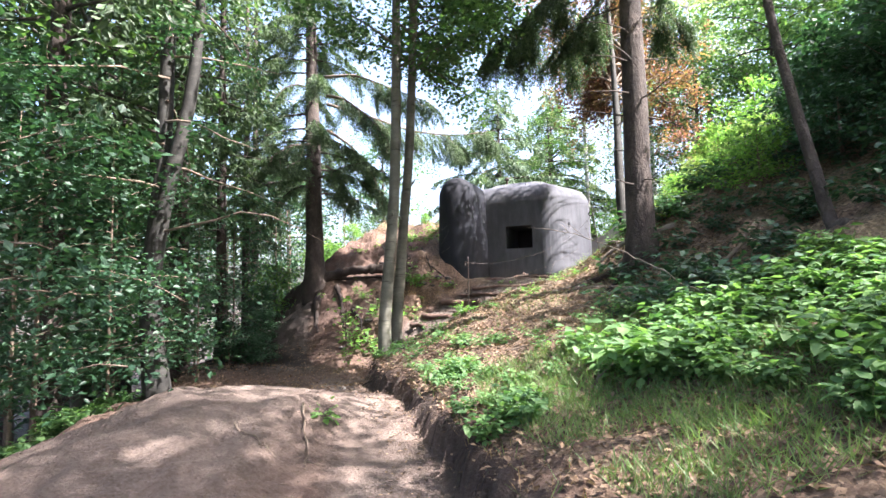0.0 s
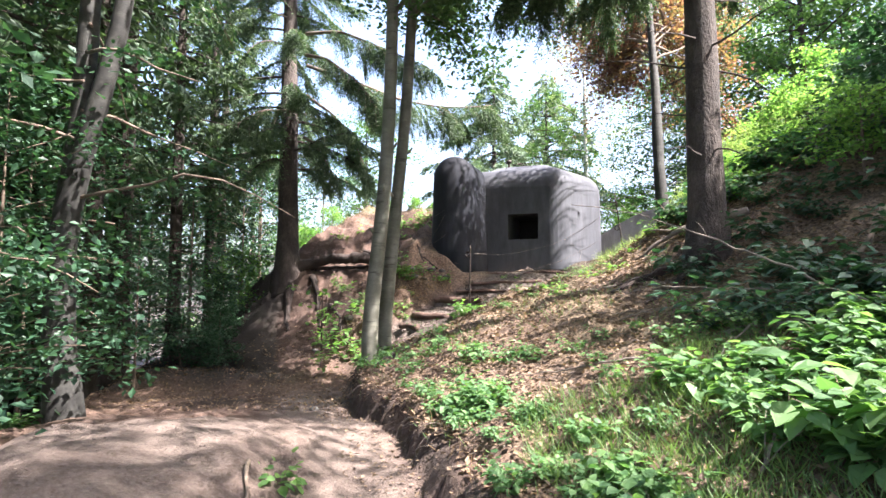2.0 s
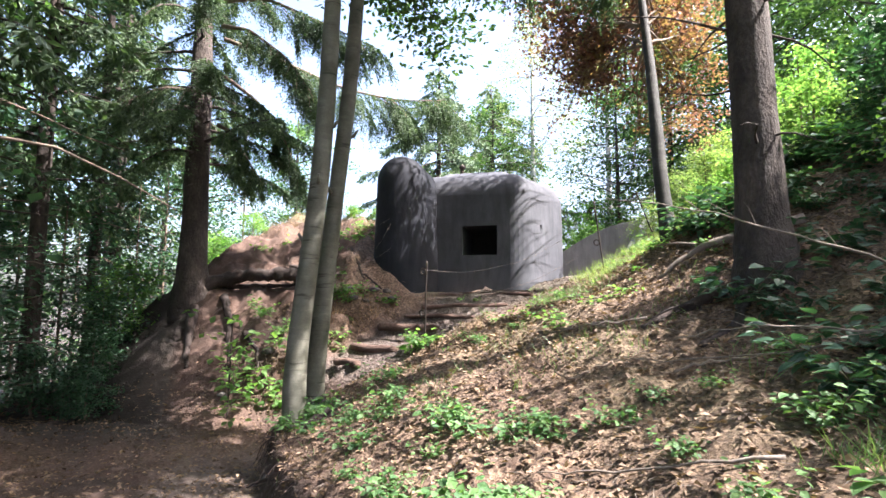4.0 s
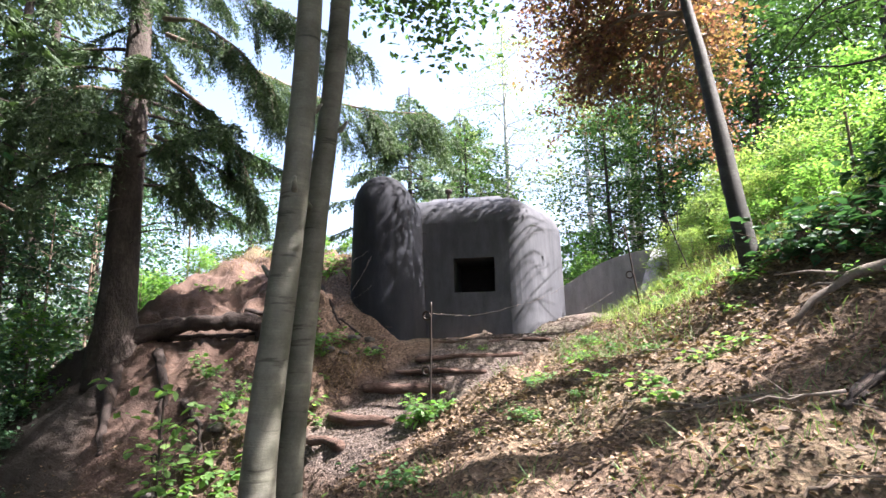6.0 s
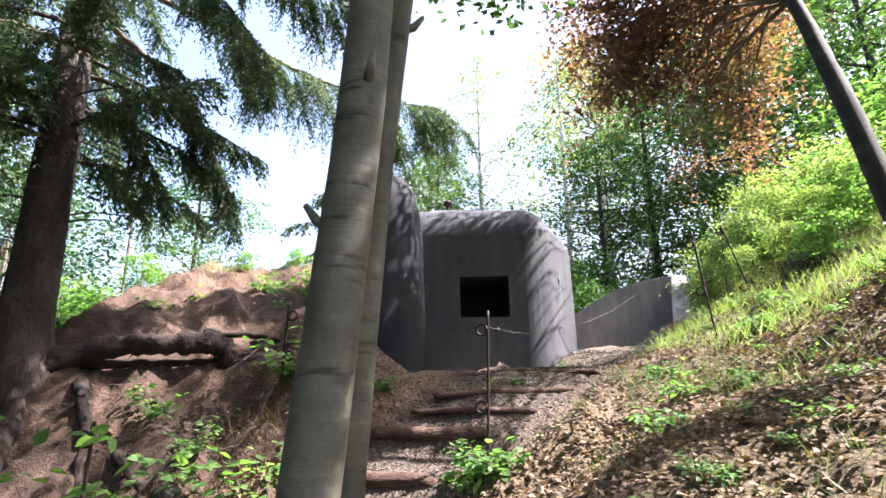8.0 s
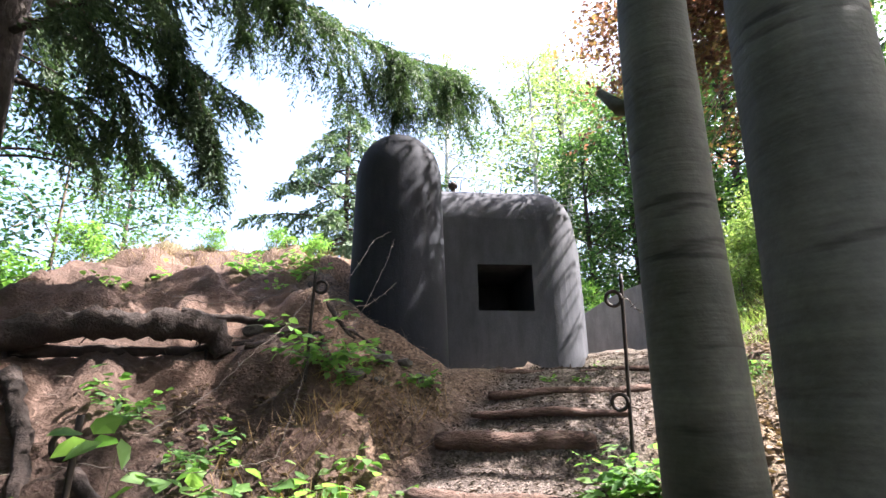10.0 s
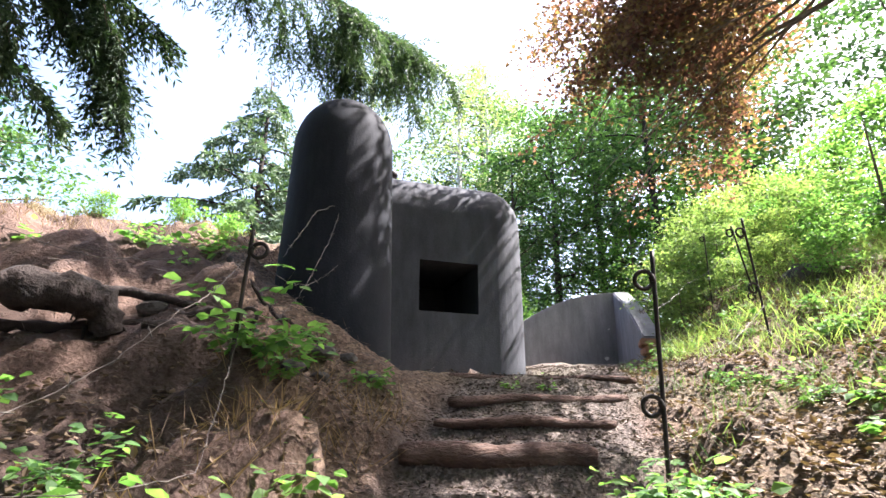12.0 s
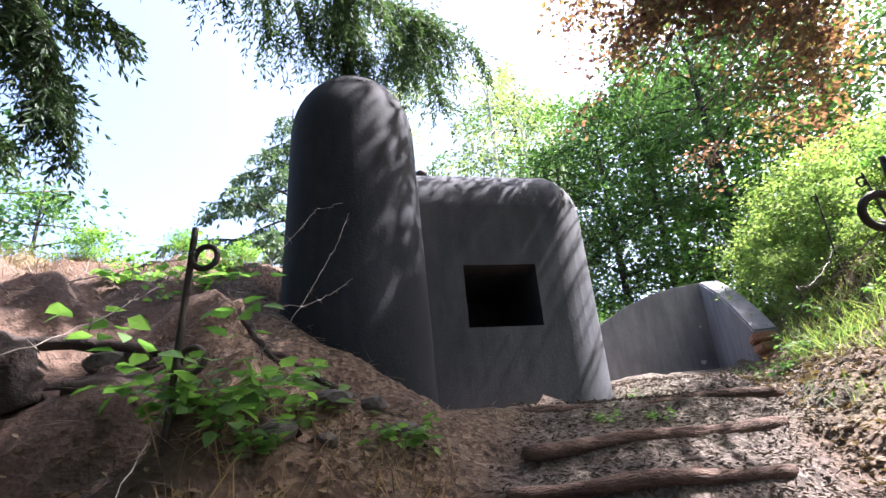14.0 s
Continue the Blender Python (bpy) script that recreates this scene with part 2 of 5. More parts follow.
class Geo:
    """Collects vertices and faces of one mesh."""

    def __init__(self):
        self.v, self.f, self.n = [], [], 0

    def add(self, verts, faces):
        self.v.append(np.asarray(verts, float))
        self.f.extend([[i + self.n for i in f] for f in faces])
        self.n += len(verts)

    def tube(self, points, radii, sides=8, cap=True, lump=0.0):
        pts = np.asarray(points, float)
        n = len(pts)
        radii = np.broadcast_to(np.asarray(radii, float), (n,))
        way = np.gradient(pts, axis=0)
        way /= np.linalg.norm(way, axis=1)[:, None] + 1e-9
        side = np.cross(way[0], (0.31, 0.17, 0.94) if abs(way[0][2]) < 0.9 else (1, 0.1, 0))
        rings = []
        for i in range(n):
            side = side - way[i] * (side @ way[i])
            side /= np.linalg.norm(side)
            other = np.cross(way[i], side)
            a = np.linspace(0, 2 * np.pi, sides, endpoint=False)
            r = radii[i] * (1 + lump * RNG.uniform(-1, 1, sides))
            rings.append(pts[i] + (np.cos(a) * r)[:, None] * side + (np.sin(a) * r)[:, None] * other)
        faces = []
        for i in range(n - 1):
            for k in range(sides):
                j = (k + 1) % sides
                faces.append([i * sides + k, i * sides + j, (i + 1) * sides + j, (i + 1) * sides + k])
        if cap:
            faces.append(list(range(sides))[::-1])
            faces.append([(n - 1) * sides + k for k in range(sides)])
        self.add(np.concatenate(rings), faces)

    def mesh(self, name, material, smooth=True):
        return sheet(name, np.concatenate(self.v), self.f, material, smooth)


def part(name, mesh, parent, label=""):
    ob = new(name, mesh)
    ob.parent = parent
    if label:
        ob["label"] = label
    return ob


def thing(name, x, y, z, label, category, group="", kind=""):
    ob = new(name)
    ob.location = (x, y, z)
    ob.empty_display_size = 0.1
    return tagged(ob, label, category, group, kind)


def unit(v):
    v = np.asarray(v, float)
    return v / (np.linalg.norm(v, axis=-1, keepdims=True) + 1e-9)


def blades(base, way, up, length, width, fold=0.15):
    """Leaf-shaped quads (base, side, tip, side), one island each."""
    base, way = np.asarray(base, float), unit(way)
    side = unit(np.cross(way, up))
    lift = np.cross(side, way)
    length = np.broadcast_to(length, (len(base),))[:, None]
    width = np.broadcast_to(width, (len(base),))[:, None]
    mid = base + way * length * 0.48
    v = np.stack([base, mid + side * width / 2 + lift * width * fold, base + way * length, mid - side * width / 2 + lift * width * fold], 1)
    f = np.arange(len(base) * 4).reshape(-1, 4)
    return v.reshape(-1, 3), f


def randdir(n):
    return unit(RNG.normal(size=(n, 3)))


# ---- terrain ----


def vnoise(x, y, scale, seed):
    """Smooth value noise, about -1 to 1."""
    x, y = np.asarray(x, float) * scale + seed * 17.3, np.asarray(y, float) * scale - seed * 9.1
    ix, iy = np.floor(x), np.floor(y)
    fx, fy = x - ix, y - iy
    fx, fy = fx * fx * (3 - 2 * fx), fy * fy * (3 - 2 * fy)

    def h(a, b):
        s = np.sin(a * 127.1 + b * 311.7 + seed * 74.7) * 43758.5453
        return (s - np.floor(s)) * 2 - 1
    return (h(ix, iy) * (1 - fx) + h(ix + 1, iy) * fx) * (1 - fy) + (h(ix, iy + 1) * (1 - fx) + h(ix + 1, iy + 1) * fx) * fy


def ease(x, a, b):
    t = np.clip((np.asarray(x, float) - a) / (b - a), 0, 1)
    return t * t * (3 - 2 * t)


def bank_edge(y):
    return np.interp(y, (-4, 0, 2, 3.2, 4.8, 6.35, 7.5, 8.6, 9.3, 10.2), (1.5, 1.0, 0.66, 0.3, -0.15, -0.6, -1.2, -1.5, -1.56, -1.3))


def stair_axes(x, y):
    return (x + 1.35) * 0.76 + (y - 10.1) * 0.65, (x + 1.35) * 0.65 - (y - 10.1) * 0.76


def stair_height(a):
    return np.interp(a, (-1.2, 0, 0.62, 0.72, 1.06, 1.15, 1.73, 1.84, 2.33, 2.43, 2.82, 2.92, 3.38, 3.5, 4.2, 5.2, 6.0, 7.0, 12), (0.0, 0.32, 0.86, 0.96, 1.04, 1.14, 1.26, 1.41, 1.49, 1.58, 1.66, 1.74, 1.86, 1.95, 1.98, 2.1, 2.28, 2.42, 2.6))


def ground_z(x, y, detail=True):
    x, y = np.asarray(x, float), np.asarray(y, float)
    e = bank_edge(y) + 0.1 * vnoise(x * 0, y, 1.5, 3) + 0.05 * vnoise(x * 0, y, 3.1, 4) + 0.055 * vnoise(x, y, 6.5, 41) + 0.035 * vnoise(x, y, 13.0, 42)
    d = x - e
    # trail and the low clay mound beside it
    trail = np.interp(y, (-6, 0, 2, 4, 4.9, 6.5, 8, 9.1, 10.3), (0.0, 0.05, 0.14, 0.28, 0.36, 0.28, 0.16, 0.06, 0.2))
    mound = 0.44 * np.exp(-((np.abs(x + 2.2) / 1.08) ** 4) - ((y - 4.0) / 2.0) ** 2)
    rim = np.interp(y, (0, 3, 7, 11.5, 14), (-2.7, -3.1, -4.6, -6.0, -6.2))
    low = trail + mound - 0.62 * np.clip(rim - x, 0, 3.2) - 0.05 * np.clip(-7 - x, 0, 20)
    # right-hand slope
    hill = 0.53 + np.interp(y, (6, 8), (0.36, 0.4)) * np.clip(d, 0, 60) + (0.26 - 0.16 * ease(y, 8.5, 10.5)) * np.clip(d - 3.5, 0, 3.4) - 0.36 * np.clip(d - 8, 0, 60)
    # banked mound beside the bunker
    s = (x + 1.6) * 0.57 + (y - 9.4) * 0.82 + 0.1 * vnoise(x, y, 1.3, 5)
    knoll = np.interp(s, (-0.5, 0, 1, 1.7, 2.3, 3.4, 4.2, 5.4, 7, 16, 40), (-1, 0.12, 0.95, 1.62, 2.05, 2.92, 3.42, 4.0, 4.25, 4.0, 0))
    knoll = knoll + np.clip(0.3 * (-2.9 - x), -0.38, 0.28)
    knoll = np.minimum(knoll, 0.9 + (x + 5.3) * 1.15)
    knoll = knoll - 3.2 * ease(x, 0.9, 2.4) * ease(y, 13.2, 14.2) - 1.4 * ease(x, 0.6, 2.4)
    a, b = stair_axes(x, y)
    st = stair_height(a - np.interp(a, (1, 1.7, 2.4, 3, 3.8, 5), (0.05, 0.2, 0.4, 0.52, 0.5, 0.1)) * np.clip(b, -0.9, 0.9))
    cut = st + np.interp(a, (1.6, 2.4), (0.72, 0.55)) * np.clip(-b - 0.66, 0, 1.6) + 0.8 * np.clip(-b - 2.26, 0, 50) + np.interp(a, (-0.6, 0.3, 1, 3, 5, 6.7), (7, 2.2, 0.7, 0.45, 0.5, 0.9)) * np.clip(b - np.interp(a, (0, 3.3, 5.5), (0.6, 0.72, 1.0)), 0, 50)
    step = ease(d, -0.1, 0.05)
    z = low * (1 - step) + hill * step
    z = np.maximum(z, knoll)
    z = np.where(a > -1.0, np.minimum(z, np.maximum(cut, np.where(a < 0.3, low, -9))), z)
    z = np.where(y > 12.6, np.minimum(z, 1.98 + 0.17 * np.clip(x - 0.9, 0, 1.7) + 0.9 * np.clip(0.04 - x, 0, 50) + 2.0 * np.clip(-0.5 - x, 0, 50) + 4 * np.clip(x - 1.5, 0, 9) + 2.2 * np.clip(y - 14.7, 0, 9)), z)
    courtyard = ease(x, 2.4, 3.4) * ease(y, 14.4, 15.2)
    z = np.maximum(z, 2.35 * courtyard + np.minimum(z, 2.35) * (1 - courtyard))
    far = ease(np.hypot(x, y - 8), 22, 60)
    z = z * (1 - far) + (-1.5) * far
    if detail:
        worn = np.exp(-(((x - e + 0.55) / 0.5) ** 2)) * (y < 9.5)
        stairs = (np.abs(b) < 0.7) * (a > 0.2) * (a < 5)
        calm = 1 - 0.6 * np.clip(worn + stairs, 0, 1)
        knotty = ease(s, 0.2, 1.2) * (d < 0.3) * ease(-x, -0.2, 0.6)
        z = z + calm * (0.055 * vnoise(x, y, 1.7, 6) + 0.03 * vnoise(x, y, 4.5, 7) + 0.016 * vnoise(x, y, 11, 8) + 0.006 * vnoise(x, y, 24, 9))
        z = z + knotty * (0.24 * np.abs(vnoise(x, y, 1.9, 10)) - 0.09 + 0.11 * vnoise(x, y, 4.2, 11) + 0.07 * np.abs(vnoise(x, y, 8.5, 12)) + 0.03 * vnoise(x, y, 17, 13))
        z = z - 0.2 * np.exp(-((x + 2.4) / 0.5) ** 2 - ((y - 12.72) / 0.14) ** 2)
    return z


def gz(x, y):
    return float(ground_z(x, y))


def axis_lines(lo, hi, step, reach):
    mid = np.arange(lo, hi + step / 2, step)
    out, w, p = [], step, 0.0
    while p < reach:
        w *= 1.13
        p += w
        out.append(p)
    out = np.array(out)
    return np.concatenate([(lo - out)[::-1], mid, hi + out])


gx, gy = axis_lines(-6.0, 6.2, 0.05, 600), axis_lines(0.5, 16.0, 0.05, 600)
GX, GY = np.meshgrid(gx, gy)
GZ = ground_z(GX, GY)
nx, ny = len(gx), len(gy)
idx = np.arange(nx * ny).reshape(ny, nx)
quads = np.stack([idx[:-1, :-1], idx[:-1, 1:], idx[1:, 1:], idx[1:, :-1]], -1).reshape(-1, 4)
ground_mesh = sheet("ground", np.stack([GX, GY, GZ], -1).reshape(-1, 3), quads, M_GROUND, True)
GA, GB = stair_axes(GX, GY)
GD = GX - bank_edge(GY)
track = np.exp(-(((GD + 0.6) / 0.55) ** 4)) * ease(-GY, -10.2, -9.2)
track = np.maximum(track, np.exp(-((GX + 2.1) / 1.3) ** 4 - ((GY - 4.2) / 2.6) ** 4))
steps_zone = ease(0.85 - np.abs(GB), 0, 0.3) * ease(GA, 0.2, 0.6)
steps_zone = np.maximum(steps_zone, ease(GA, 3.1, 3.6) * ease(1.1 - np.abs(GB - 0.1), 0, 0.3))
litter = ease(GD, -0.1, 0.3) * (1 - steps_zone) + 0.55 * ease(-GX, 3.4, 4.2) * (1 - ease(GY, 10.5, 11.5)) + 0.7 * np.exp(-((GX + 2.6) / 1.6) ** 2 - ((GY - 9.6) / 0.8) ** 2)
green = 0.5 * ease(GD, 0.6, 2.0) * (0.5 + 0.5 * vnoise(GX, GY, 1.4, 21)) + 0.6 * ease(GZ, 3.5, 3.9) * (GX < 0)
# painted shade: mound's left flank, floor of the left wood, cut bank face
shade_soil = ease(-GX - 0.25 * (GY - 12) + 0.3 * vnoise(GX, GY, 1.1, 51), 3.1, 3.8) * ease(GY, 9.0, 10.5) + ease(-GX, 5.6, 7.0) + 0.75 * np.exp(-((GD + 0.04) / 0.13) ** 2) * ease(-GY, -9.6, -9.0)
shade_soil = np.clip(shade_soil, 0, 1)
for key, values in (("packed", track), ("litter", np.clip(litter, 0, 1)), ("chips", steps_zone), ("green", np.clip(green, 0, 1)), ("shade_soil", shade_soil)):
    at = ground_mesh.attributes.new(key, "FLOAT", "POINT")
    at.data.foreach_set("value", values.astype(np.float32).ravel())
tagged(new("ground", ground_mesh), "reddish forest soil with trodden trail and leaf litter", "ground", kind="structure")

# ---- bunker ----


def offset_outline(corners, inset, arc=7):
    """Rounded convex outline, anticlockwise: corners (x, y, radius), moved inwards by inset."""
    n = len(corners)
    out = []
    P = [np.array(c[:2], float) for c in corners]
    for i in range(n):
        p, q, r = P[i - 1], P[i], P[(i + 1) % n]
        u, w = unit(p - q), unit(r - q)
        nin1, nin2 = np.array((-(q - p)[1], (q - p)[0])), np.array((-(r - q)[1], (r - q)[0]))
        nin1, nin2 = unit(nin1), unit(nin2)
        # inset corner
        m = np.stack([nin1, nin2])
        c = np.linalg.solve(m, np.array([nin1 @ q + inset, nin2 @ q + inset]))
        rad = max(corners[i][2] - inset, 0.05)
        half = math.acos(float(np.clip(u @ w, -1, 1))) / 2
        centre = c + unit(u + w) * rad / math.sin(half)
        a0 = math.atan2(*(-nin1)[::-1])
        a1 = math.atan2(*(-nin2)[::-1])
        while a1 < a0:
            a1 += 2 * math.pi
        for t in np.linspace(a0, a1, arc):
            out.append(centre + rad * np.array((math.cos(t), math.sin(t))))
    return np.array(out)


def bunker_body():
    corners = [(0.1, 14.45, 0.25), (2.39, 13.7, 0.5), (3.76, 15.26, 0.32), (2.6, 16.9, 0.6), (0.45, 16.6, 0.6)]
    top, rim = 4.66, 0.55
    rings = [(1.4, 0.0), (2.0, 0.0), (2.6, 0.005), (3.2, 0.012), (3.7, 0.02)]
    for t in np.linspace(0, 1, 9)[0:]:
        a = t * math.pi / 2
        rings.append((top - 0.06 - rim + rim * math.sin(a), 0.025 + rim * (1 - math.cos(a))))
    rings += [(top + 0.05, 0.75), (top + 0.12, 1.0), (top + 0.16, 1.2)]
    vs, fs = [], []
    k = None
    for z, ins in rings:
        o = offset_outline(corners, ins)
        k = len(o)
        vs.append(np.column_stack([o, np.full(k, z)]))
    for r in range(len(rings) - 1):
        for i in range(k):
            j = (i + 1) % k
            fs.append([r * k + i, r * k + j, (r + 1) * k + j, (r + 1) * k + i])
    fs.append([(len(rings) - 1) * k + i for i in range(k)])
    fs.append([i for i in range(k)][::-1])
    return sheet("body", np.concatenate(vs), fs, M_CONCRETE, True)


def box_verts(origin, ax, ay, az, x0, x1, y0, y1, z0, z1):
    o, ax, ay, az = (np.asarray(q, float) for q in (origin, ax, ay, az))
    v = [o + ax * x + ay * y + az * z for z in (z0, z1) for y in (y0, y1) for x in (x0, x1)]
    f = [[0, 2, 3, 1], [4, 5, 7, 6], [0, 1, 5, 4], [2, 6, 7, 3], [0, 4, 6, 2], [1, 3, 7, 5]]
    return v, f


def carve(mesh, cutters):
    """The mesh with boxes cut out of it."""
    ob = bpy.data.objects.new("raw", mesh)
    scene.collection.objects.link(ob)
    spare = []
    for v, f in cutters:
        c = bpy.data.objects.new("cutter", sheet("cutter", v, f, M_CONCRETE))
        scene.collection.objects.link(c)
        mod = ob.modifiers.new("cut", "BOOLEAN")
        mod.operation, mod.solver, mod.object = "DIFFERENCE", "EXACT", c
        spare.append(c)
    dg = bpy.context.evaluated_depsgraph_get()
    done = bpy.data.meshes.new_from_object(ob.evaluated_get(dg))
    for c in (*spare, ob):
        bpy.data.objects.remove(c)
    return done


FRONT = np.array((0.9503, -0.3112, 0.0))
INTO = np.array((0.3112, 0.9503, 0.0))
UP = np.array((0, 0, 1.0))
emb = np.array((1.4815, 14.0, 3.105))
side_along = unit(np.array((3.76 - 2.39, 15.26 - 13.7, 0)))
side_in = np.array((-side_along[1], side_along[0], 0))
slot = np.array((2.85, 14.23, 3.40))
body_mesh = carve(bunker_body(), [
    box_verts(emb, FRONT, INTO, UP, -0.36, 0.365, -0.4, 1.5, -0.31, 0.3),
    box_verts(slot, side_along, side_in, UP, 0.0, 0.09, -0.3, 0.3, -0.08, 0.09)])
for p in body_mesh.polygons:
    p.use_smooth = p.area < 0.09 or p.center.z > 4.0
    if p.center.z < 3.6 and (Vector(emb) - p.center).length < 0.95 and abs(Vector(INTO).dot(p.center - Vector(emb))) > 0.02:
        p.use_smooth = False
bunker = thing("bunker", 1.5, 15.2, 2.2, "dark grey rounded concrete bunker with a domed turret", "bunker")
bunker.location = (0, 0, 0)
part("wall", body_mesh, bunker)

# domed turret, slightly tapered, rounded in front and running back into the body
TURRET = np.array((-0.135, 13.577))
prof = [(1.3, 0.555), (2.0, 0.545), (2.6, 0.53), (3.2, 0.512), (3.8, 0.495), (4.1, 0.487)]
for a in np.linspace(0.06, 1, 13):
    prof.append((4.13 + 0.545 * math.sin(a * math.pi / 2), 0.485 * math.cos(a * math.pi / 2) ** 0.92 if a < 1 else 0.004))
tv, tf = [], []
SEG = 56
for z, r in prof:
    for k in range(SEG):
        w = 2 * math.pi * (k + 0.5) / SEG
        back = 1.15 if math.sin(w) > 0 else 0.0
        q = TURRET + FRONT[:2] * r * math.cos(w) + INTO[:2] * (r * math.sin(w) + back)
        tv.append((q[0], q[1], z))
for i in range(len(prof) - 1):
    for k in range(SEG):
        j = (k + 1) % SEG
        tf.append([i * SEG + k, i * SEG + j, (i + 1) * SEG + j, (i + 1) * SEG + k])
tf.append([(len(prof) - 1) * SEG + k for k in range(SEG)])
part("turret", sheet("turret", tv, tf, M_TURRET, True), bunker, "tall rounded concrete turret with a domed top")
# near-black plate across the back of the embrasure
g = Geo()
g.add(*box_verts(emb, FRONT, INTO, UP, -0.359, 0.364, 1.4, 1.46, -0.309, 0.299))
part("shutter", g.mesh("shutter", M_DARK, False), bunker, "near-black plate deep inside the embrasure")
g = Geo()
g.tube([(1.28, 15.1, 4.7), (1.28, 15.1, 4.9)], 0.035, 12)
g.tube([(1.28, 15.1, 4.88), (1.28, 15.1, 4.94), (1.28, 15.1, 4.97)], (0.07, 0.075, 0.03), 12)
part("vent_pipe", g.mesh("vent_pipe", M_IRON), bunker, "short rusty ventilation pipe with a cap")
g = Geo()
g.tube([(-0.13, 13.6, 4.64), (-0.125, 13.6, 4.73), (-0.135, 13.61, 4.8)], (0.008, 0.006, 0.004), 6)
part("spike", g.mesh("spike", M_IRON), bunker, "thin iron spike on the dome")
for k in range(5):
    g = Geo()
    z = 2.9 + 0.32 * k
    base = np.array((0.6, 14.2, z))
    g.tube([base, base + (0.05, -0.035, 0.01), base + (0.07, -0.05, -0.02)], 0.005, 5)
    part("hook", g.mesh("hook", M_IRON), bunker, "small rusty hook in the turret wall")

# camouflage rods left on the roof edge
for (x, y) in ((1.15, 14.62), (1.75, 14.5), (2.15, 14.35), (2.55, 14.6)):
    g = Geo()
    g.tube([(x, y, 4.55), (x + 0.03, y - 0.02, 4.78), (x + 0.1, y - 0.03, 4.83), (x + 0.13, y - 0.05, 4.76)], 0.006, 5)
    part("roof_hook", g.mesh("roof_hook", M_IRON), bunker, "bent iron hook on the roof")

# splayed retaining wall beyond the bunker
wing = thing("retaining_wall", 0, 0, 0, "pale grey concrete retaining wall with sloping top beside bunker", "retaining wall")


def wall_panel(a, b, base, za, zb, thick, name, label=""):
    a, b = np.array(a, float), np.array(b, float)
    t = unit(b - a)
    nrm = np.array((-t[1], t[0]))
    bm = bmesh.new()
    outer, steps = [], 14
    for off in (0, thick):
        for i in range(steps + 1):
            f = i / steps
            q = a + (b - a) * f + nrm * off
            top = za + (zb - za) * f + 0.16 * math.sin(f * math.pi) * (1 if zb > za else 0.5)
            outer.append((bm.verts.new((*q, base)), bm.verts.new((*q, top))))
    m = steps + 1
    for i in range(steps):
        bm.faces.new((outer[i][0], outer[i + 1][0], outer[i + 1][1], outer[i][1]))
        bm.faces.new((outer[m + i + 1][0], outer[m + i][0], outer[m + i][1], outer[m + i + 1][1]))
        bm.faces.new((outer[i][1], outer[i + 1][1], outer[m + i + 1][1], outer[m + i][1]))
    for i in (0, steps):
        bm.faces.new((outer[i][0], outer[i][1], outer[m + i][1], outer[m + i][0]))
    bmesh.ops.recalc_face_normals(bm, faces=bm.faces)
    bmesh.ops.bevel(bm, geom=[e for e in bm.edges if e.calc_face_angle(0) > 0.8], offset=0.018, segments=2, affect="EDGES")
    me = bpy.data.meshes.new(name)
    bm.to_mesh(me)
    bm.free()
    me.materials.append(M_WING)
    return part(name, me, wing, label)


wall_panel((3.7, 15.42), (5.45, 14.64), 1.9, 3.02, 3.74, 0.3, "long_wall")
wall_panel((5.4, 14.67), (4.28, 13.42), 1.9, 3.74, 2.72, 0.26, "end_wall", "end of wall with bleached sloping coping")
M_SPOT = rough_surface("white_paint_spot", ((0.3, (0.55, 0.55, 0.54)), (0.7, (0.75, 0.75, 0.73))), 20, 80, 0.7, 0.2, 0.001)
WING_ALONG = unit(np.array((1.75, -0.78, 0.0)))
WING_OUT = np.array((WING_ALONG[1], -WING_ALONG[0], 0.0))
for f, z, r in ((0.86, 2.62, 0.035), (0.86, 2.4, 0.02), (0.9, 3.1, 0.014)):
    g = Geo()
    q = np.array((3.7, 15.42, z)) + np.array((1.75, -0.78, 0.0)) * f
    w = np.linspace(0, 2 * np.pi, 14, endpoint=False)
    rim = [q + WING_OUT * 0.005 + WING_ALONG * r * 1.2 * math.cos(t) + UP * r * (0.85 + 0.15 * math.sin(3 * t)) * math.sin(t) for t in w]
    g.add(rim, [list(range(14))])
    part("paint_spot", g.mesh("paint_spot", M_SPOT, False), wing, "small white paint spot")
for k, (x, y, z, w) in enumerate(((4.18, 13.28, 2.6, 0.32), (4.2, 13.25, 2.5, 0.3), (4.26, 13.2, 2.4, 0.34))):
    bm = bmesh.new()
    bmesh.ops.create_cube(bm, size=1, matrix=pose(x, y, z, 3, 2, 40 + 9 * k) @ Matrix.Diagonal((w, 0.22, 0.085, 1)))
    bmesh.ops.bevel(bm, geom=bm.edges[:], offset=0.015, segments=2, affect="EDGES")
    me = bpy.data.meshes.new("brick")
    bm.to_mesh(me)
    bm.free()
    me.materials.append(rough_surface("orange_brick_%d" % k, ((0.3, (0.3, 0.15, 0.09)), (0.7, (0.45, 0.25, 0.16))), 5, 40))
    part("brick", me, wing, "reddish broken brick under the wall end")

# ---- log steps ----


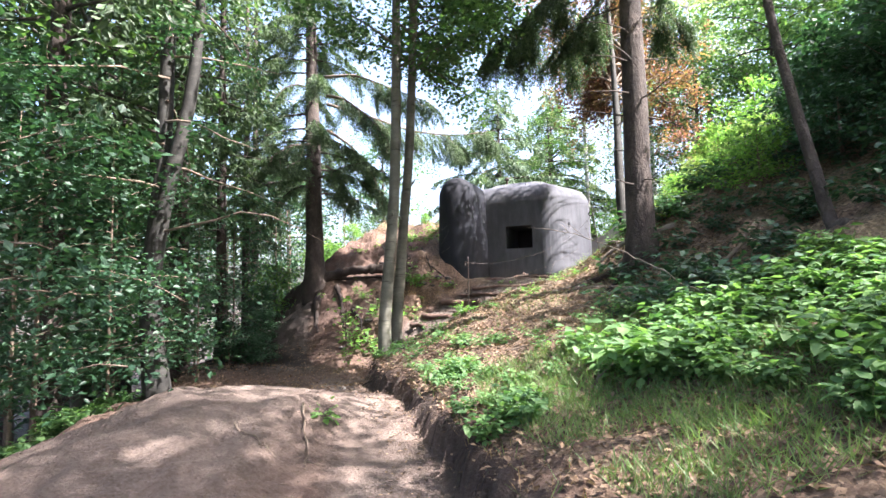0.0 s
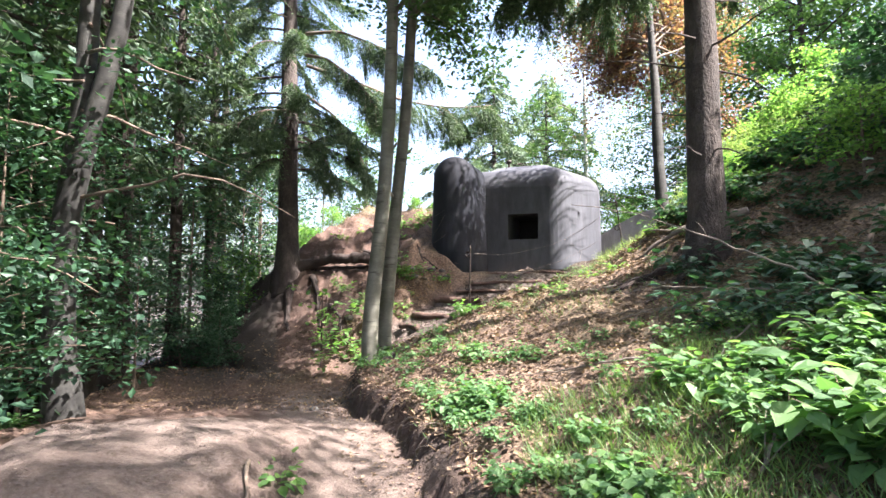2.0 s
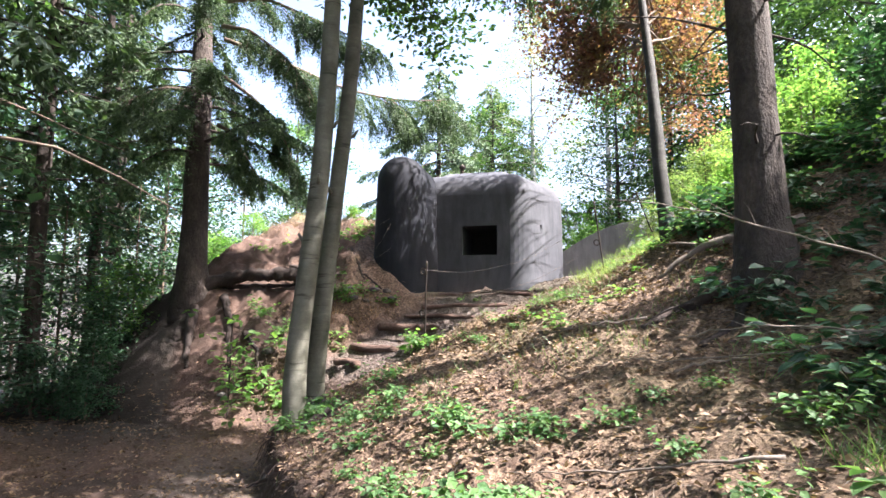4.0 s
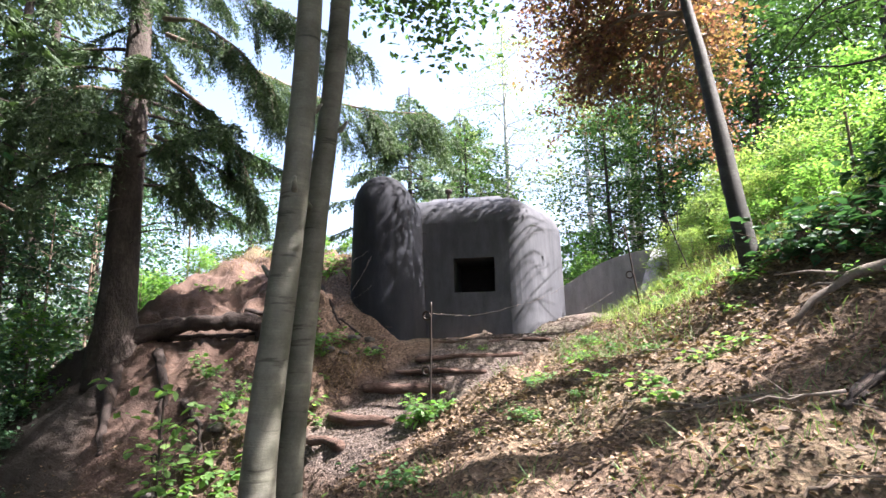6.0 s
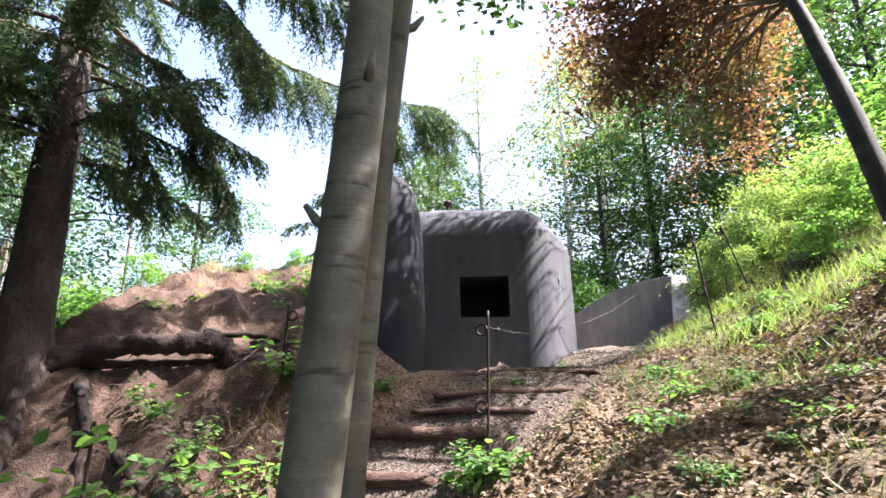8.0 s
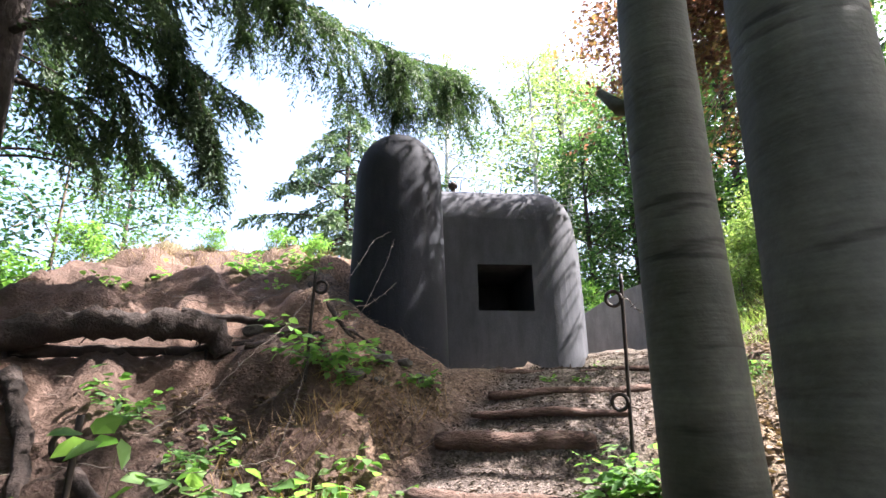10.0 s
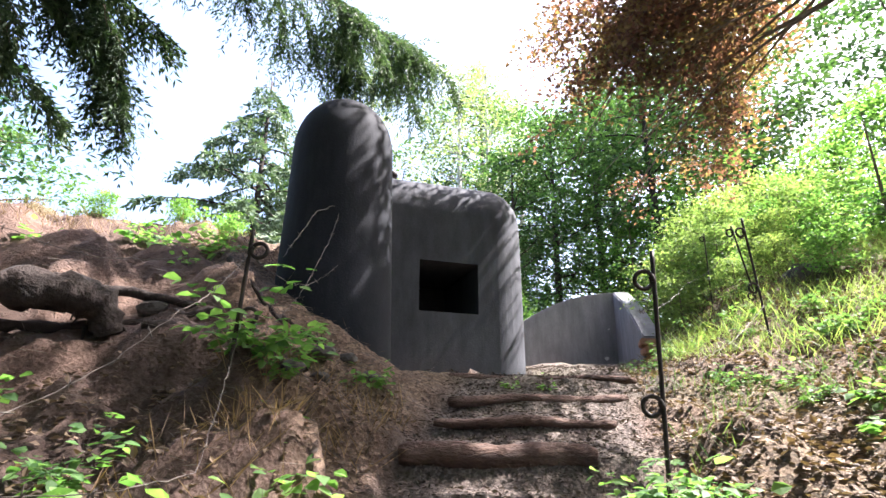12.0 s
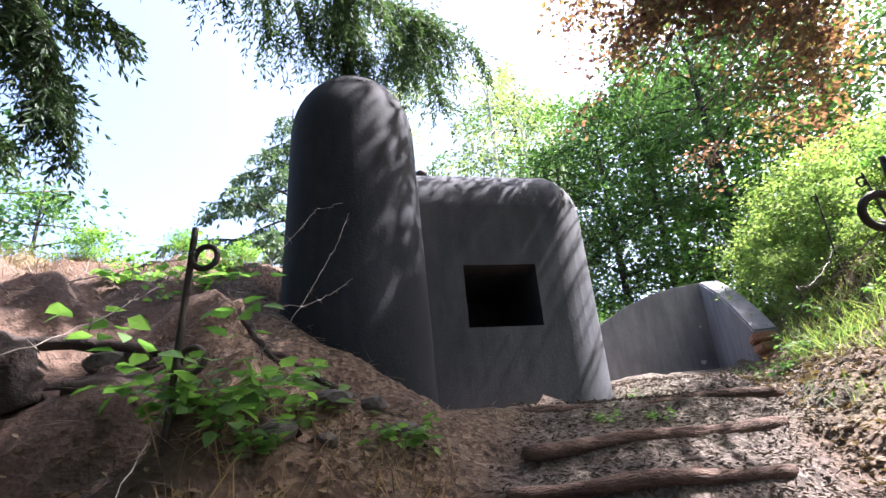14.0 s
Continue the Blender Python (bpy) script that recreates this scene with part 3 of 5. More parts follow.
def log_step(a, b, r, sag=0.0, bend=0.03):
    a, b = np.array(a, float), np.array(b, float)
    n = 22
    t = np.linspace(0, 1, n)
    pts = a + (b - a) * t[:, None]
    across = unit(np.cross(b - a, UP))
    pts += across * (bend * np.sin(t * np.pi * 1.3 + RNG.uniform(0, 3)))[:, None]
    pts[:, 2] += -sag * np.sin(t * np.pi) + 0.012 * np.sin(t * 9 + RNG.uniform(0, 6))
    rad = r * (1 + 0.1 * np.sin(t * 7 + RNG.uniform(0, 6)) + RNG.uniform(-0.06, 0.06, n))
    rad[0] *= 0.8
    rad[-1] *= 0.72
    g = Geo()
    g.tube(pts - pts[0], rad, 16, True, 0.06)
    ob = thing("log_step", *a, "weathered round log laid across the path as step", "log step", "log steps of the path")
    part("log", g.mesh("log", M_LOG), ob)
    for i in range(2):
        g = Geo()
        k = RNG.integers(3, n - 3)
        q = pts[k] - pts[0] + across * (-rad[k] * 0.85) + UP * rad[k] * RNG.uniform(0.1, 0.6)
        g.tube([q, q - across * 0.035 + UP * 0.01], (0.028, 0.016), 8)
        part("knot", g.mesh("knot", M_LOG), ob)
    return ob


LOGS = [((0.48, 12.72), (2.05, 12.02), 1.93, 1.96, 0.034), ((0.19, 12.22), (1.55, 11.74), 1.72, 1.75, 0.038), ((-0.1, 11.98), (0.95, 11.4), 1.58, 1.58, 0.031),
        ((-0.51, 11.7), (0.32, 11.06), 1.41, 1.4, 0.07), ((-0.89, 11.23), (-0.27, 10.6), 1.15, 1.13, 0.064), ((-1.1, 10.9), (-0.75, 10.45), 0.97, 0.96, 0.05)]
for (ax, ay), (bx, by), za, zb, r in LOGS:
    log_step((ax, ay, za), (bx, by, zb), r)

# ---- corkscrew pickets and barbed wire ----


def picket(x, y, height, lean=(0, 0), loops=(1.0, 0.62, 0.28), turn=0.0, r=0.011, ring=0.042):
    z0 = gz(x, y)
    height = height - z0
    ob = thing("wire_picket", x, y, z0, "thin black iron corkscrew picket standing in the soil", "picket", "barbed wire pickets")
    top = np.array((lean[0], lean[1], height))
    g = Geo()
    pts = [np.array((0, 0, -0.15)), np.zeros(3)] + [top * f for f in np.linspace(0.1, 1.0, 10)] + [top * (1 + 0.05 / height)]
    g.tube(pts, r, 8)
    part("rod", g.mesh("rod", M_IRON), ob)
    for f in loops:
        c = top * f + np.array((math.cos(turn), math.sin(turn), 0)) * -(ring + r * 0.6)
        a = np.linspace(-0.2, 2 * math.pi * 1.08, 26)
        pts = [c + np.array((math.cos(turn) * math.cos(t), math.sin(turn) * math.cos(t), 0)) * ring + np.array((-math.sin(turn), math.cos(turn), 0)) * (0.02 * (t / 6.28 - 0.5)) + UP * math.sin(t) * ring for t in a]
        g = Geo()
        g.tube(pts, r * 0.95, 7)
        part("loop", g.mesh("loop", M_IRON), ob)
    return np.array((x, y, z0)) + top


P_MAIN = picket(0.125, 10.55, 2.31, (0.02, -0.04), (0.92, 0.42, 0.05), -0.62)
P_LEFT = picket(-1.34, 12.06, 2.56, (0.03, 0.0), (0.9, 0.38), 2.61, 0.012, 0.045)
P_LOW = picket(-2.39, 10.4, 1.58, (0.02, 0.0), (0.96, 0.5), -0.6)
P_RIGHT = picket(3.0, 11.27, 3.36, (-0.14, 0.0), (0.92, 0.45), -0.5)
P_FAR = picket(4.45, 12.5, 3.93, (0.06, 0.0), (0.97,), -0.5, 0.008, 0.03)
P_TOP = picket(4.15, 11.83, 3.68, (-0.3, 0.0), (0.96, 0.1), -0.5, 0.01, 0.04)


def barbed_wire(points, sag=0.03, kink=0.0035, label="rusty barbed wire strung slack between iron pickets"):
    pts = [np.array(p, float) for p in points]
    line = []
    for a, b in zip(pts[:-1], pts[1:]):
        n = max(4, int(np.linalg.norm(b - a) / 0.05))
        for i in range(n):
            f = i / n
            line.append(a + (b - a) * f - UP * sag * math.sin(f * math.pi) + RNG.normal(size=3) * kink * (0 < i))
    line.append(pts[-1])
    line = np.array(line)
    ob = thing("barbed_wire", *line[0], label, "barbed wire", "barbed wire strands")
    g = Geo()
    g.tube(line - line[0], 0.0017, 5)
    part("strand", g.mesh("strand", M_WIRE), ob)
    for i in range(3, len(line) - 1, 4):
        q = line[i] - line[0]
        g = Geo()
        for k in range(2):
            w = randdir(1)[0] * 0.024
            g.tube([q - w, q, q + w], (0.001, 0.0026, 0.001), 4)
        part("barb", g.mesh("barb", M_WIRE), ob)


J = np.array((-0.78, 12.56, 2.47))
barbed_wire([P_LEFT + (-0.01, 0, -0.08), J], 0.05)
barbed_wire([(-1.2, 12.1, 2.0), J, (-0.34, 13.06, 2.81)], 0.02)
barbed_wire([(-0.98, 12.5, 2.62), (-0.6, 12.95, 3.2), (-0.26, 13.22, 3.44), (-0.5, 12.9, 2.95), J], 0.0)
barbed_wire([P_LEFT + (-0.01, 0, -0.1), (-1.75, 11.3, 1.95), (-2.2, 10.7, 1.55)], 0.04)
barbed_wire([P_LEFT + (0, 0, -0.5), (-1.62, 11.2, 1.4), P_LOW + (0, 0, -0.1)], 0.05)
barbed_wire([P_LEFT + (0, 0, -0.06), (-2.0, 12.2, 2.35), (-2.6, 12.4, 2.55)], 0.03)
barbed_wire([P_MAIN + (0, 0, -0.07), (1.3, 11.4, 2.36), (2.3, 11.6, 2.75), P_RIGHT + (0, 0, -0.1)], 0.06)
barbed_wire([P_MAIN + (0, 0, -0.45), (1.4, 11.0, 2.0), P_RIGHT + (-0.35, -0.2, -0.85)], 0.05)
barbed_wire([P_RIGHT + (0, 0, -0.05), P_TOP + (0, 0, -0.1), P_FAR + (0, 0, -0.06)], 0.06)

# ---- roots, stones, fallen wood ----


def root(points, radii, name="tree_root", label="dark bare tree root lying along the eroded bank", mat=None):
    pts = np.array(points, float)
    t = np.linspace(0, 1, len(pts))
    tt = np.linspace(0, 1, len(pts) * 5)
    line = np.column_stack([np.interp(tt, t, pts[:, k]) for k in range(3)])
    for _ in range(3):
        line[1:-1] = (line[:-2] + line[1:-1] * 2 + line[2:]) / 4
    line += RNG.normal(size=line.shape) * 0.008
    g = Geo()
    g.tube(line - line[0], np.interp(tt, t, radii) * RNG.uniform(0.8, 1.16, len(tt)), 14, True, 0.2)
    ob = new(name, g.mesh(name, mat or M_ROOT))
    ob.location = line[0]
    if "root" in name and radii[0] > 0.03:
        for _ in range(4):
            i = RNG.integers(2, len(line) - 3)
            q = line[i] - line[0]
            w = np.append(RNG.normal(size=2) * 0.16, -0.1)
            g = Geo()
            g.tube([q, q + w * 0.5, q + w + (0, 0, -0.05)], (0.016, 0.011, 0.004), 6)
            part("rootlet", g.mesh("rootlet", mat or M_ROOT), ob)
    return tagged(ob, label, "root" if "root" in name else "branch")


def on_ground(pts, lift):
    return [(x, y, gz(x, y) + l) for (x, y), l in zip(pts, lift)]


root([(-3.8, 13.0, 2.0), (-3.35, 12.97, 2.16), (-2.9, 12.95, 2.27), (-2.5, 12.94, 2.29), (-2.12, 12.94, 2.3), (-1.92, 12.93, 2.25), (-1.86, 12.9, 2.05)], (0.2, 0.14, 0.11, 0.1, 0.11, 0.11, 0.08), label="thick weathered root arching over the eroded bank")
for pts, r in ((((-3.3, 13.1), (-2.6, 13.1), (-1.9, 13.05), (-1.2, 13.0)), 0.05), (((-3.2, 12.8), (-2.9, 12.2), (-2.75, 11.6)), 0.07), (((-3.6, 12.6), (-3.5, 12.0), (-3.3, 11.5)), 0.08),
               (((-2.2, 13.4), (-1.5, 13.25), (-0.8, 12.95), (-0.5, 12.7)), 0.035), (((-1.7, 12.7), (-1.3, 12.75), (-0.95, 12.6)), 0.03), (((-2.6, 11.9), (-2.3, 11.5), (-2.2, 11.1)), 0.04),
               (((-1.1, 13.5), (-0.9, 13.1), (-0.8, 12.8)), 0.03), (((2.4, 7.1), (2.1, 6.8), (1.8, 6.75)), 0.06), (((2.3, 7.2), (1.9, 7.3), (1.6, 7.2)), 0.05)):
    root(on_ground(pts, np.linspace(0.04, 0.0, len(pts))), np.linspace(r, r * 0.4, len(pts)))
root(on_ground([(-0.9, 8.35), (-1.25, 8.2), (-1.4, 7.9)], (0.05, -0.02, -0.1)), (0.05, 0.03, 0.015))


def stone(x, y, size, flat=0.5, label="grey flat stone half sunk in soil"):
    bm = bmesh.new()
    bmesh.ops.create_icosphere(bm, subdivisions=2, radius=1)
    for v in bm.verts:
        f = 1 + 0.28 * noise.noise(v.co * 1.6 + Vector((x * 3, y * 3, 0))) + 0.1 * noise.noise(v.co * 4)
        v.co = Vector((v.co.x * f * size, v.co.y * f * size * 0.8, v.co.z * f * size * flat))
    me = bpy.data.meshes.new("stone")
    bm.to_mesh(me)
    bm.free()
    me.materials.append(M_STONE)
    ob = new("stone", me)
    ob.matrix_world = pose(x, y, gz(x, y) + size * flat * 0.35, RNG.uniform(-12, 12), RNG.uniform(-12, 12), RNG.uniform(0, 360))
    return tagged(ob, label, "stone", "stones on the bank")


for x, y, sz, fl in ((-1.02, 12.42, 0.1, 0.45), (-0.62, 12.55, 0.1, 0.45), (-0.4, 12.62, 0.085, 0.55), (-0.95, 12.2, 0.09, 0.5), (-1.6, 13.3, 0.12, 0.5), (-0.75, 12.25, 0.07, 0.5),
                     (-0.3, 12.45, 0.08, 0.6), (4.7, 11.5, 0.26, 0.6), (-2.1, 11.3, 0.1, 0.5), (-2.6, 10.9, 0.08, 0.5), (-1.75, 7.6, 0.07, 0.4), (-1.45, 8.4, 0.08, 0.4), (-1.2, 9.9, 0.09, 0.4)):
    stone(x, y, sz, fl)


def fallen_branch(points, r, label, mat=M_DRY, twigs=4):
    pts = np.array(points, float)
    ob = root(points, np.linspace(r, r * 0.25, len(points)), "fallen_branch", label, mat)
    for _ in range(twigs):
        i = RNG.integers(1, len(pts))
        q = pts[i - 1] + (pts[i] - pts[i - 1]) * RNG.uniform(0, 1) - pts[0]
        w = unit(pts[-1] - pts[0] + RNG.normal(size=3) * 0.6) * RNG.uniform(0.15, 0.45)
        g = Geo()
        g.tube([q, q + w * 0.5 + UP * 0.02, q + w], (r * 0.3, r * 0.22, r * 0.1), 5)
        part("twig", g.mesh("twig", mat), ob)
    return ob


fallen_branch([(2.45, 4.4, gz(2.45, 4.4) + 0.02), (2.2, 5.07, 1.77), (1.95, 5.7, 2.05), (1.5, 6.1, 2.3), (1.0, 6.4, 2.43)], 0.01, "long thin dry branch arching up from the slope", M_DRY, 6)
fallen_branch([(2.6, 4.9, gz(2.6, 4.9) + 0.05), (2.2, 5.5, 1.62), (1.7, 6.0, 1.66), (1.3, 6.3, 1.55)], 0.009, "thin bare dry branch sticking up from the slope", M_DRY, 5)
fallen_branch(on_ground([(2.5, 4.5), (2.15, 4.85), (1.8, 5.2)], (0.1, 0.09, 0.05)), 0.025, "pale broken branch lying on the slope", M_DRY)
fallen_branch([(1.2, 6.9, gz(1.2, 6.9) + 0.02), (0.9, 7.0, 1.2), (0.75, 7.05, 1.36)], 0.01, "thin dark twig leaning out of the litter", M_TWIG)
fallen_branch(on_ground([(-1.32, 4.5), (-1.2, 4.2), (-1.05, 3.8), (-0.98, 3.5)], (0.04, 0.04, 0.03, 0.02)), 0.012, "small dark dry branch lying on the trail", M_TWIG, 6)
fallen_branch(on_ground([(-1.6, 3.7), (-1.35, 3.55), (-1.15, 3.45)], (0.015, 0.02, 0.015)), 0.009, "thin stick lying on the clay", M_TWIG, 1)
fallen_branch(on_ground([(3.2, 7.4), (2.6, 8.0), (2.2, 8.1)], (0.1, 0.1, 0.05)), 0.05, "grey rotten trunk lying on the hillside", M_DRY, 3)
fallen_branch(on_ground([(3.6, 6.0), (3.1, 5.6), (2.3, 5.5)], (0.2, 0.12, 0.05)), 0.03, "dark fallen branch on the shaded slope", M_TWIG, 6)
for _ in range(14):
    x, y = RNG.uniform(1.0, 3.4), RNG.uniform(3.5, 8.5)
    w = RNG.normal(size=2) * 0.35
    fallen_branch(on_ground([(x, y), (x + w[0], y + w[1]), (x + 1.8 * w[0], y + 2.0 * w[1])], (0.05, 0.06, 0.03)), 0.009, "thin dry stick lying in leaf litter", M_DRY, 2)

# fine roots hanging out of the trail's cut bank
hr = Geo()
for _ in range(150):
    y = RNG.uniform(2.6, 9.0)
    x = float(bank_edge(y)) + RNG.uniform(-0.02, 0.08)
    z = gz(x + 0.06, y) - RNG.uniform(0.0, 0.12)
    w = np.array((-RNG.uniform(0.05, 0.16), RNG.normal() * 0.1, -RNG.uniform(0.05, 0.3)))
    hr.tube([(x + 0.04, y, z), np.array((x, y, z)) + w * 0.4 + (0, 0, 0.03), np.array((x, y, z)) + w], (0.006, 0.004, 0.0015), 5, False)
tagged(new("hanging_roots", hr.mesh("hanging_roots", M_ROOT)), "thin dry roots hanging from the cut bank", "roots", kind="stuff")

# ---- trees ----


def bulk(name, mesh, parent, label=""):
    """A part too fine to pick apart."""
    ob = part(name, mesh, parent, label)
    ob["kind"] = "stuff"
    return ob


def limb_line(base, way, length, droop, n=7, wander=0.06):
    way = unit(way)
    pts = [np.array(base, float)]
    d = way.copy()
    for i in range(n - 1):
        d = unit(d + np.array((0, 0, -droop / n)) + RNG.normal(size=3) * wander)
        pts.append(pts[-1] + d * length / (n - 1))
    return np.array(pts)


def spruce_needles(line, density=34, hang=0.42, size=0.055, step=0.042):
    """Needle sprays hanging in fringes from a drooping branch."""
    n = len(line)
    seg = np.linalg.norm(np.diff(line, axis=0), axis=1).sum()
    c = max(3, int(density * seg))
    f = RNG.uniform(0.12, 1, c) ** 0.8
    k = np.minimum((f * (n - 1)).astype(int), n - 2)
    q = line[k] + (line[k + 1] - line[k]) * (f * (n - 1) - k)[:, None]
    along = unit(line[k + 1] - line[k])
    side = unit(np.cross(along, UP)) * RNG.choice((-1, 1), c)[:, None]
    w = unit(along * RNG.uniform(0.2, 0.8, c)[:, None] + side * RNG.uniform(0.1, 0.9, c)[:, None] + np.array((0, 0, 1)) * RNG.uniform(-1.3, -0.1, c)[:, None])
    ln = hang * RNG.uniform(0.35, 1.0, c) * (1.15 - 0.5 * f)
    m = max(3, int(hang * 0.7 / step))
    t = np.tile(np.repeat(np.linspace(0, 1, m), 2), c)
    r = np.repeat(np.arange(c), 2 * m)
    B = q[r] + w[r] * (ln[r] * t)[:, None] + np.array((0, 0, -0.25)) * (ln[r] * t * t)[:, None]
    W = unit(w[r] + RNG.normal(size=B.shape) * 0.45 + side[r] * (0.5 * np.tile((-1, 1), len(r) // 2))[:, None])
    return B, W, size * RNG.uniform(0.8, 1.5, len(r))


def trunk_mesh(pts, radii, mat, sides=14, lump=0.05, flare=True):
    pts = np.array(pts, float)
    t = np.linspace(0, 1, len(pts))
    tt = np.linspace(0, 1, 26)
    line = np.column_stack([np.interp(tt, t, pts[:, k]) for k in range(3)])
    for _ in range(2):
        line[1:-1] = (line[:-2] + line[1:-1] * 2 + line[2:]) / 4
    r = np.interp(tt, t, radii)
    g = Geo()
    g.tube(line, r, sides, True, lump)
    return g.mesh("trunk", mat), line, r


def make_spruce(height, r, first, branches, reach, label, density=26, keep=None, mat=None, dead=10, group="spruces", lean=(0, 0), hang=0.42, top_limit=None, size=0.1, step=0.085, slim=0.34, cone=False):
    ob = thing("spruce", 0, 0, 0, label, "tree", group)
    pts = [(0, 0, -0.5), (0, 0, 0.05), (0.01, 0, 0.5), (lean[0] * 0.3, lean[1] * 0.3, height * 0.3), (lean[0] * 0.6, lean[1] * 0.6, height * 0.6), (lean[0], lean[1], height)]
    me, line, rr = trunk_mesh(pts, (r * 1.7, r * 1.45, r * 1.08, r * 0.85, r * 0.55, 0.02), M_SPRUCE, 16, 0.07)
    part("trunk", me, ob)
    wood = Geo()
    BB, WW, LL = [], [], []
    for i in range(branches):
        f = (i + RNG.uniform(0, 1)) / branches
        z = first + (min(height, top_limit or height) - first) * f
        if z > height - 0.2:
            continue
        k = np.interp(z, line[:, 2], np.arange(len(line)))
        c = line[int(k)]
        az = i * 2.4 + RNG.uniform(-0.5, 0.5)
        if keep and not keep(az % (2 * math.pi), z):
            continue
        ln = reach * (1 - 0.75 * max(0, (z - first) / (height - first)) ** 1.2) * RNG.uniform(0.6, 1.05)
        if cone:
            ln = (0.25 + reach * (1 - (z - first) / (height - first))) * RNG.uniform(0.75, 1.05)
        w = np.array((math.cos(az), math.sin(az), RNG.uniform(-0.1, 0.25)))
        bl = limb_line((c[0], c[1], z), w, ln, 0.7, 8)
        wood.tube(bl, np.linspace(0.03 * ln / 2.5 + 0.008, 0.004, len(bl)), 5)
        b, w2, l2 = spruce_needles(bl, density, hang, size, step)
        if len(b):
            BB.append(b), WW.append(w2), LL.append(l2)
    for i in range(dead):
        z = RNG.uniform(0.8, first + 1)
        az = RNG.uniform(0, 6.28)
        ln = RNG.uniform(0.3, 1.3)
        c = line[int(np.interp(z, line[:, 2], np.arange(len(line))))]
        bl = limb_line((c[0], c[1], z), (math.cos(az), math.sin(az), 0.1), ln, 0.5, 6, 0.12)
        wood.tube(bl, np.linspace(0.016, 0.003, len(bl)), 5)
    if wood.n:
        bulk("branchwork", wood.mesh("branches", M_SPRUCE), ob)
    if BB:
        B, W, L = np.concatenate(BB), np.concatenate(WW), np.concatenate(LL)
        v, f = blades(B, W, randdir(len(B)), L, L * slim)
        bulk("needle_cover", sheet("needles", v, f, mat or M_NEEDLE), ob)
    return ob


def leaf_cloud(tips, per, spread, size, flat=0.6):
    """Leaves in loose flat sprays round the twig ends."""
    tips = np.asarray(tips, float)
    n = len(tips) * per
    base = np.repeat(tips, per, axis=0) + RNG.normal(size=(n, 3)) * (spread, spread, spread * flat)
    way = unit(RNG.normal(size=(n, 3)) * (1, 1, 0.45) + (0, 0, -0.25))
    up = unit(RNG.normal(size=(n, 3)) * 0.45 + (0, 0, 1))
    ln = size * RNG.uniform(0.65, 1.25, n)
    return blades(base, way, up, ln, ln * 0.62, 0.12)


def make_broadleaf(name, label, height, r, crown_low, crown_r, limbs, per, leaf, mat, bark, lean=(0, 0), group="", spread=0.28, twigs=5, crown_shift=(0, 0), category="tree", sub=3):
    ob = thing(name, 0, 0, 0, label, category, group)
    pts = [(0, 0, -0.4), (0, 0, 0.0), (lean[0] * 0.12, lean[1] * 0.12, height * 0.15), (lean[0] * 0.45, lean[1] * 0.45, height * 0.5), (lean[0], lean[1], height)]
    me, line, rr = trunk_mesh(pts, (r * 1.4, r * 1.2, r, r * 0.8, r * 0.2), bark, 14, 0.03)
    part("trunk", me, ob)
    wood = Geo()
    tips = []
    for i in range(limbs):
        f = (i + RNG.uniform(0, 1)) / limbs
        z = crown_low + (height - crown_low) * f
        c = line[int(np.interp(z, line[:, 2], np.arange(len(line))))]
        az = i * 2.4 + RNG.uniform(-0.5, 0.5)
        prof = math.sin(math.pi * min(1, 0.25 + 0.75 * f)) ** 0.7
        ln = crown_r * (0.35 + 0.75 * prof) * RNG.uniform(0.55, 1.1)
        bl = limb_line(c, (math.cos(az) + crown_shift[0], math.sin(az) + crown_shift[1], RNG.uniform(0.05, 0.7)), ln, 0.5, 7, 0.1)
        wood.tube(bl, np.linspace(r * 0.3, 0.006, len(bl)), 4)
        for k in range(2, len(bl)):
            for _ in range(twigs):
                tw = limb_line(bl[k], unit(bl[k] - bl[k - 1]) + RNG.normal(size=3) * (0.9, 0.9, 0.4), ln * RNG.uniform(0.12, 0.34), 0.4, 4, 0.1)
                if sub > 3:
                    wood.tube(tw, np.linspace(0.008, 0.003, 4), 3, False)
                tips.extend(tw[1:])
    bulk("branchwork", wood.mesh("branches", bark), ob)
    v, f = leaf_cloud(tips, per, spread, leaf)
    bulk("foliage", sheet("leaves", v, f, mat), ob)
    return ob


def stand(ob, x, y, turn=0.0, size=1.0, z=None):
    """Sets a thing that was built at the origin on the ground."""
    ob.matrix_world = pose(x, y, gz(x, y) if z is None else z, 0, 0, turn)
    ob.scale = (size, size, size)
    return ob


def repeat(ob, x, y, turn, size):
    c = copy_thing(ob, Matrix.Identity(4))
    c.matrix_basis = pose(x, y, gz(x, y), 0, 0, turn) @ Matrix.Diagonal((size, size, size, 1))
    return c


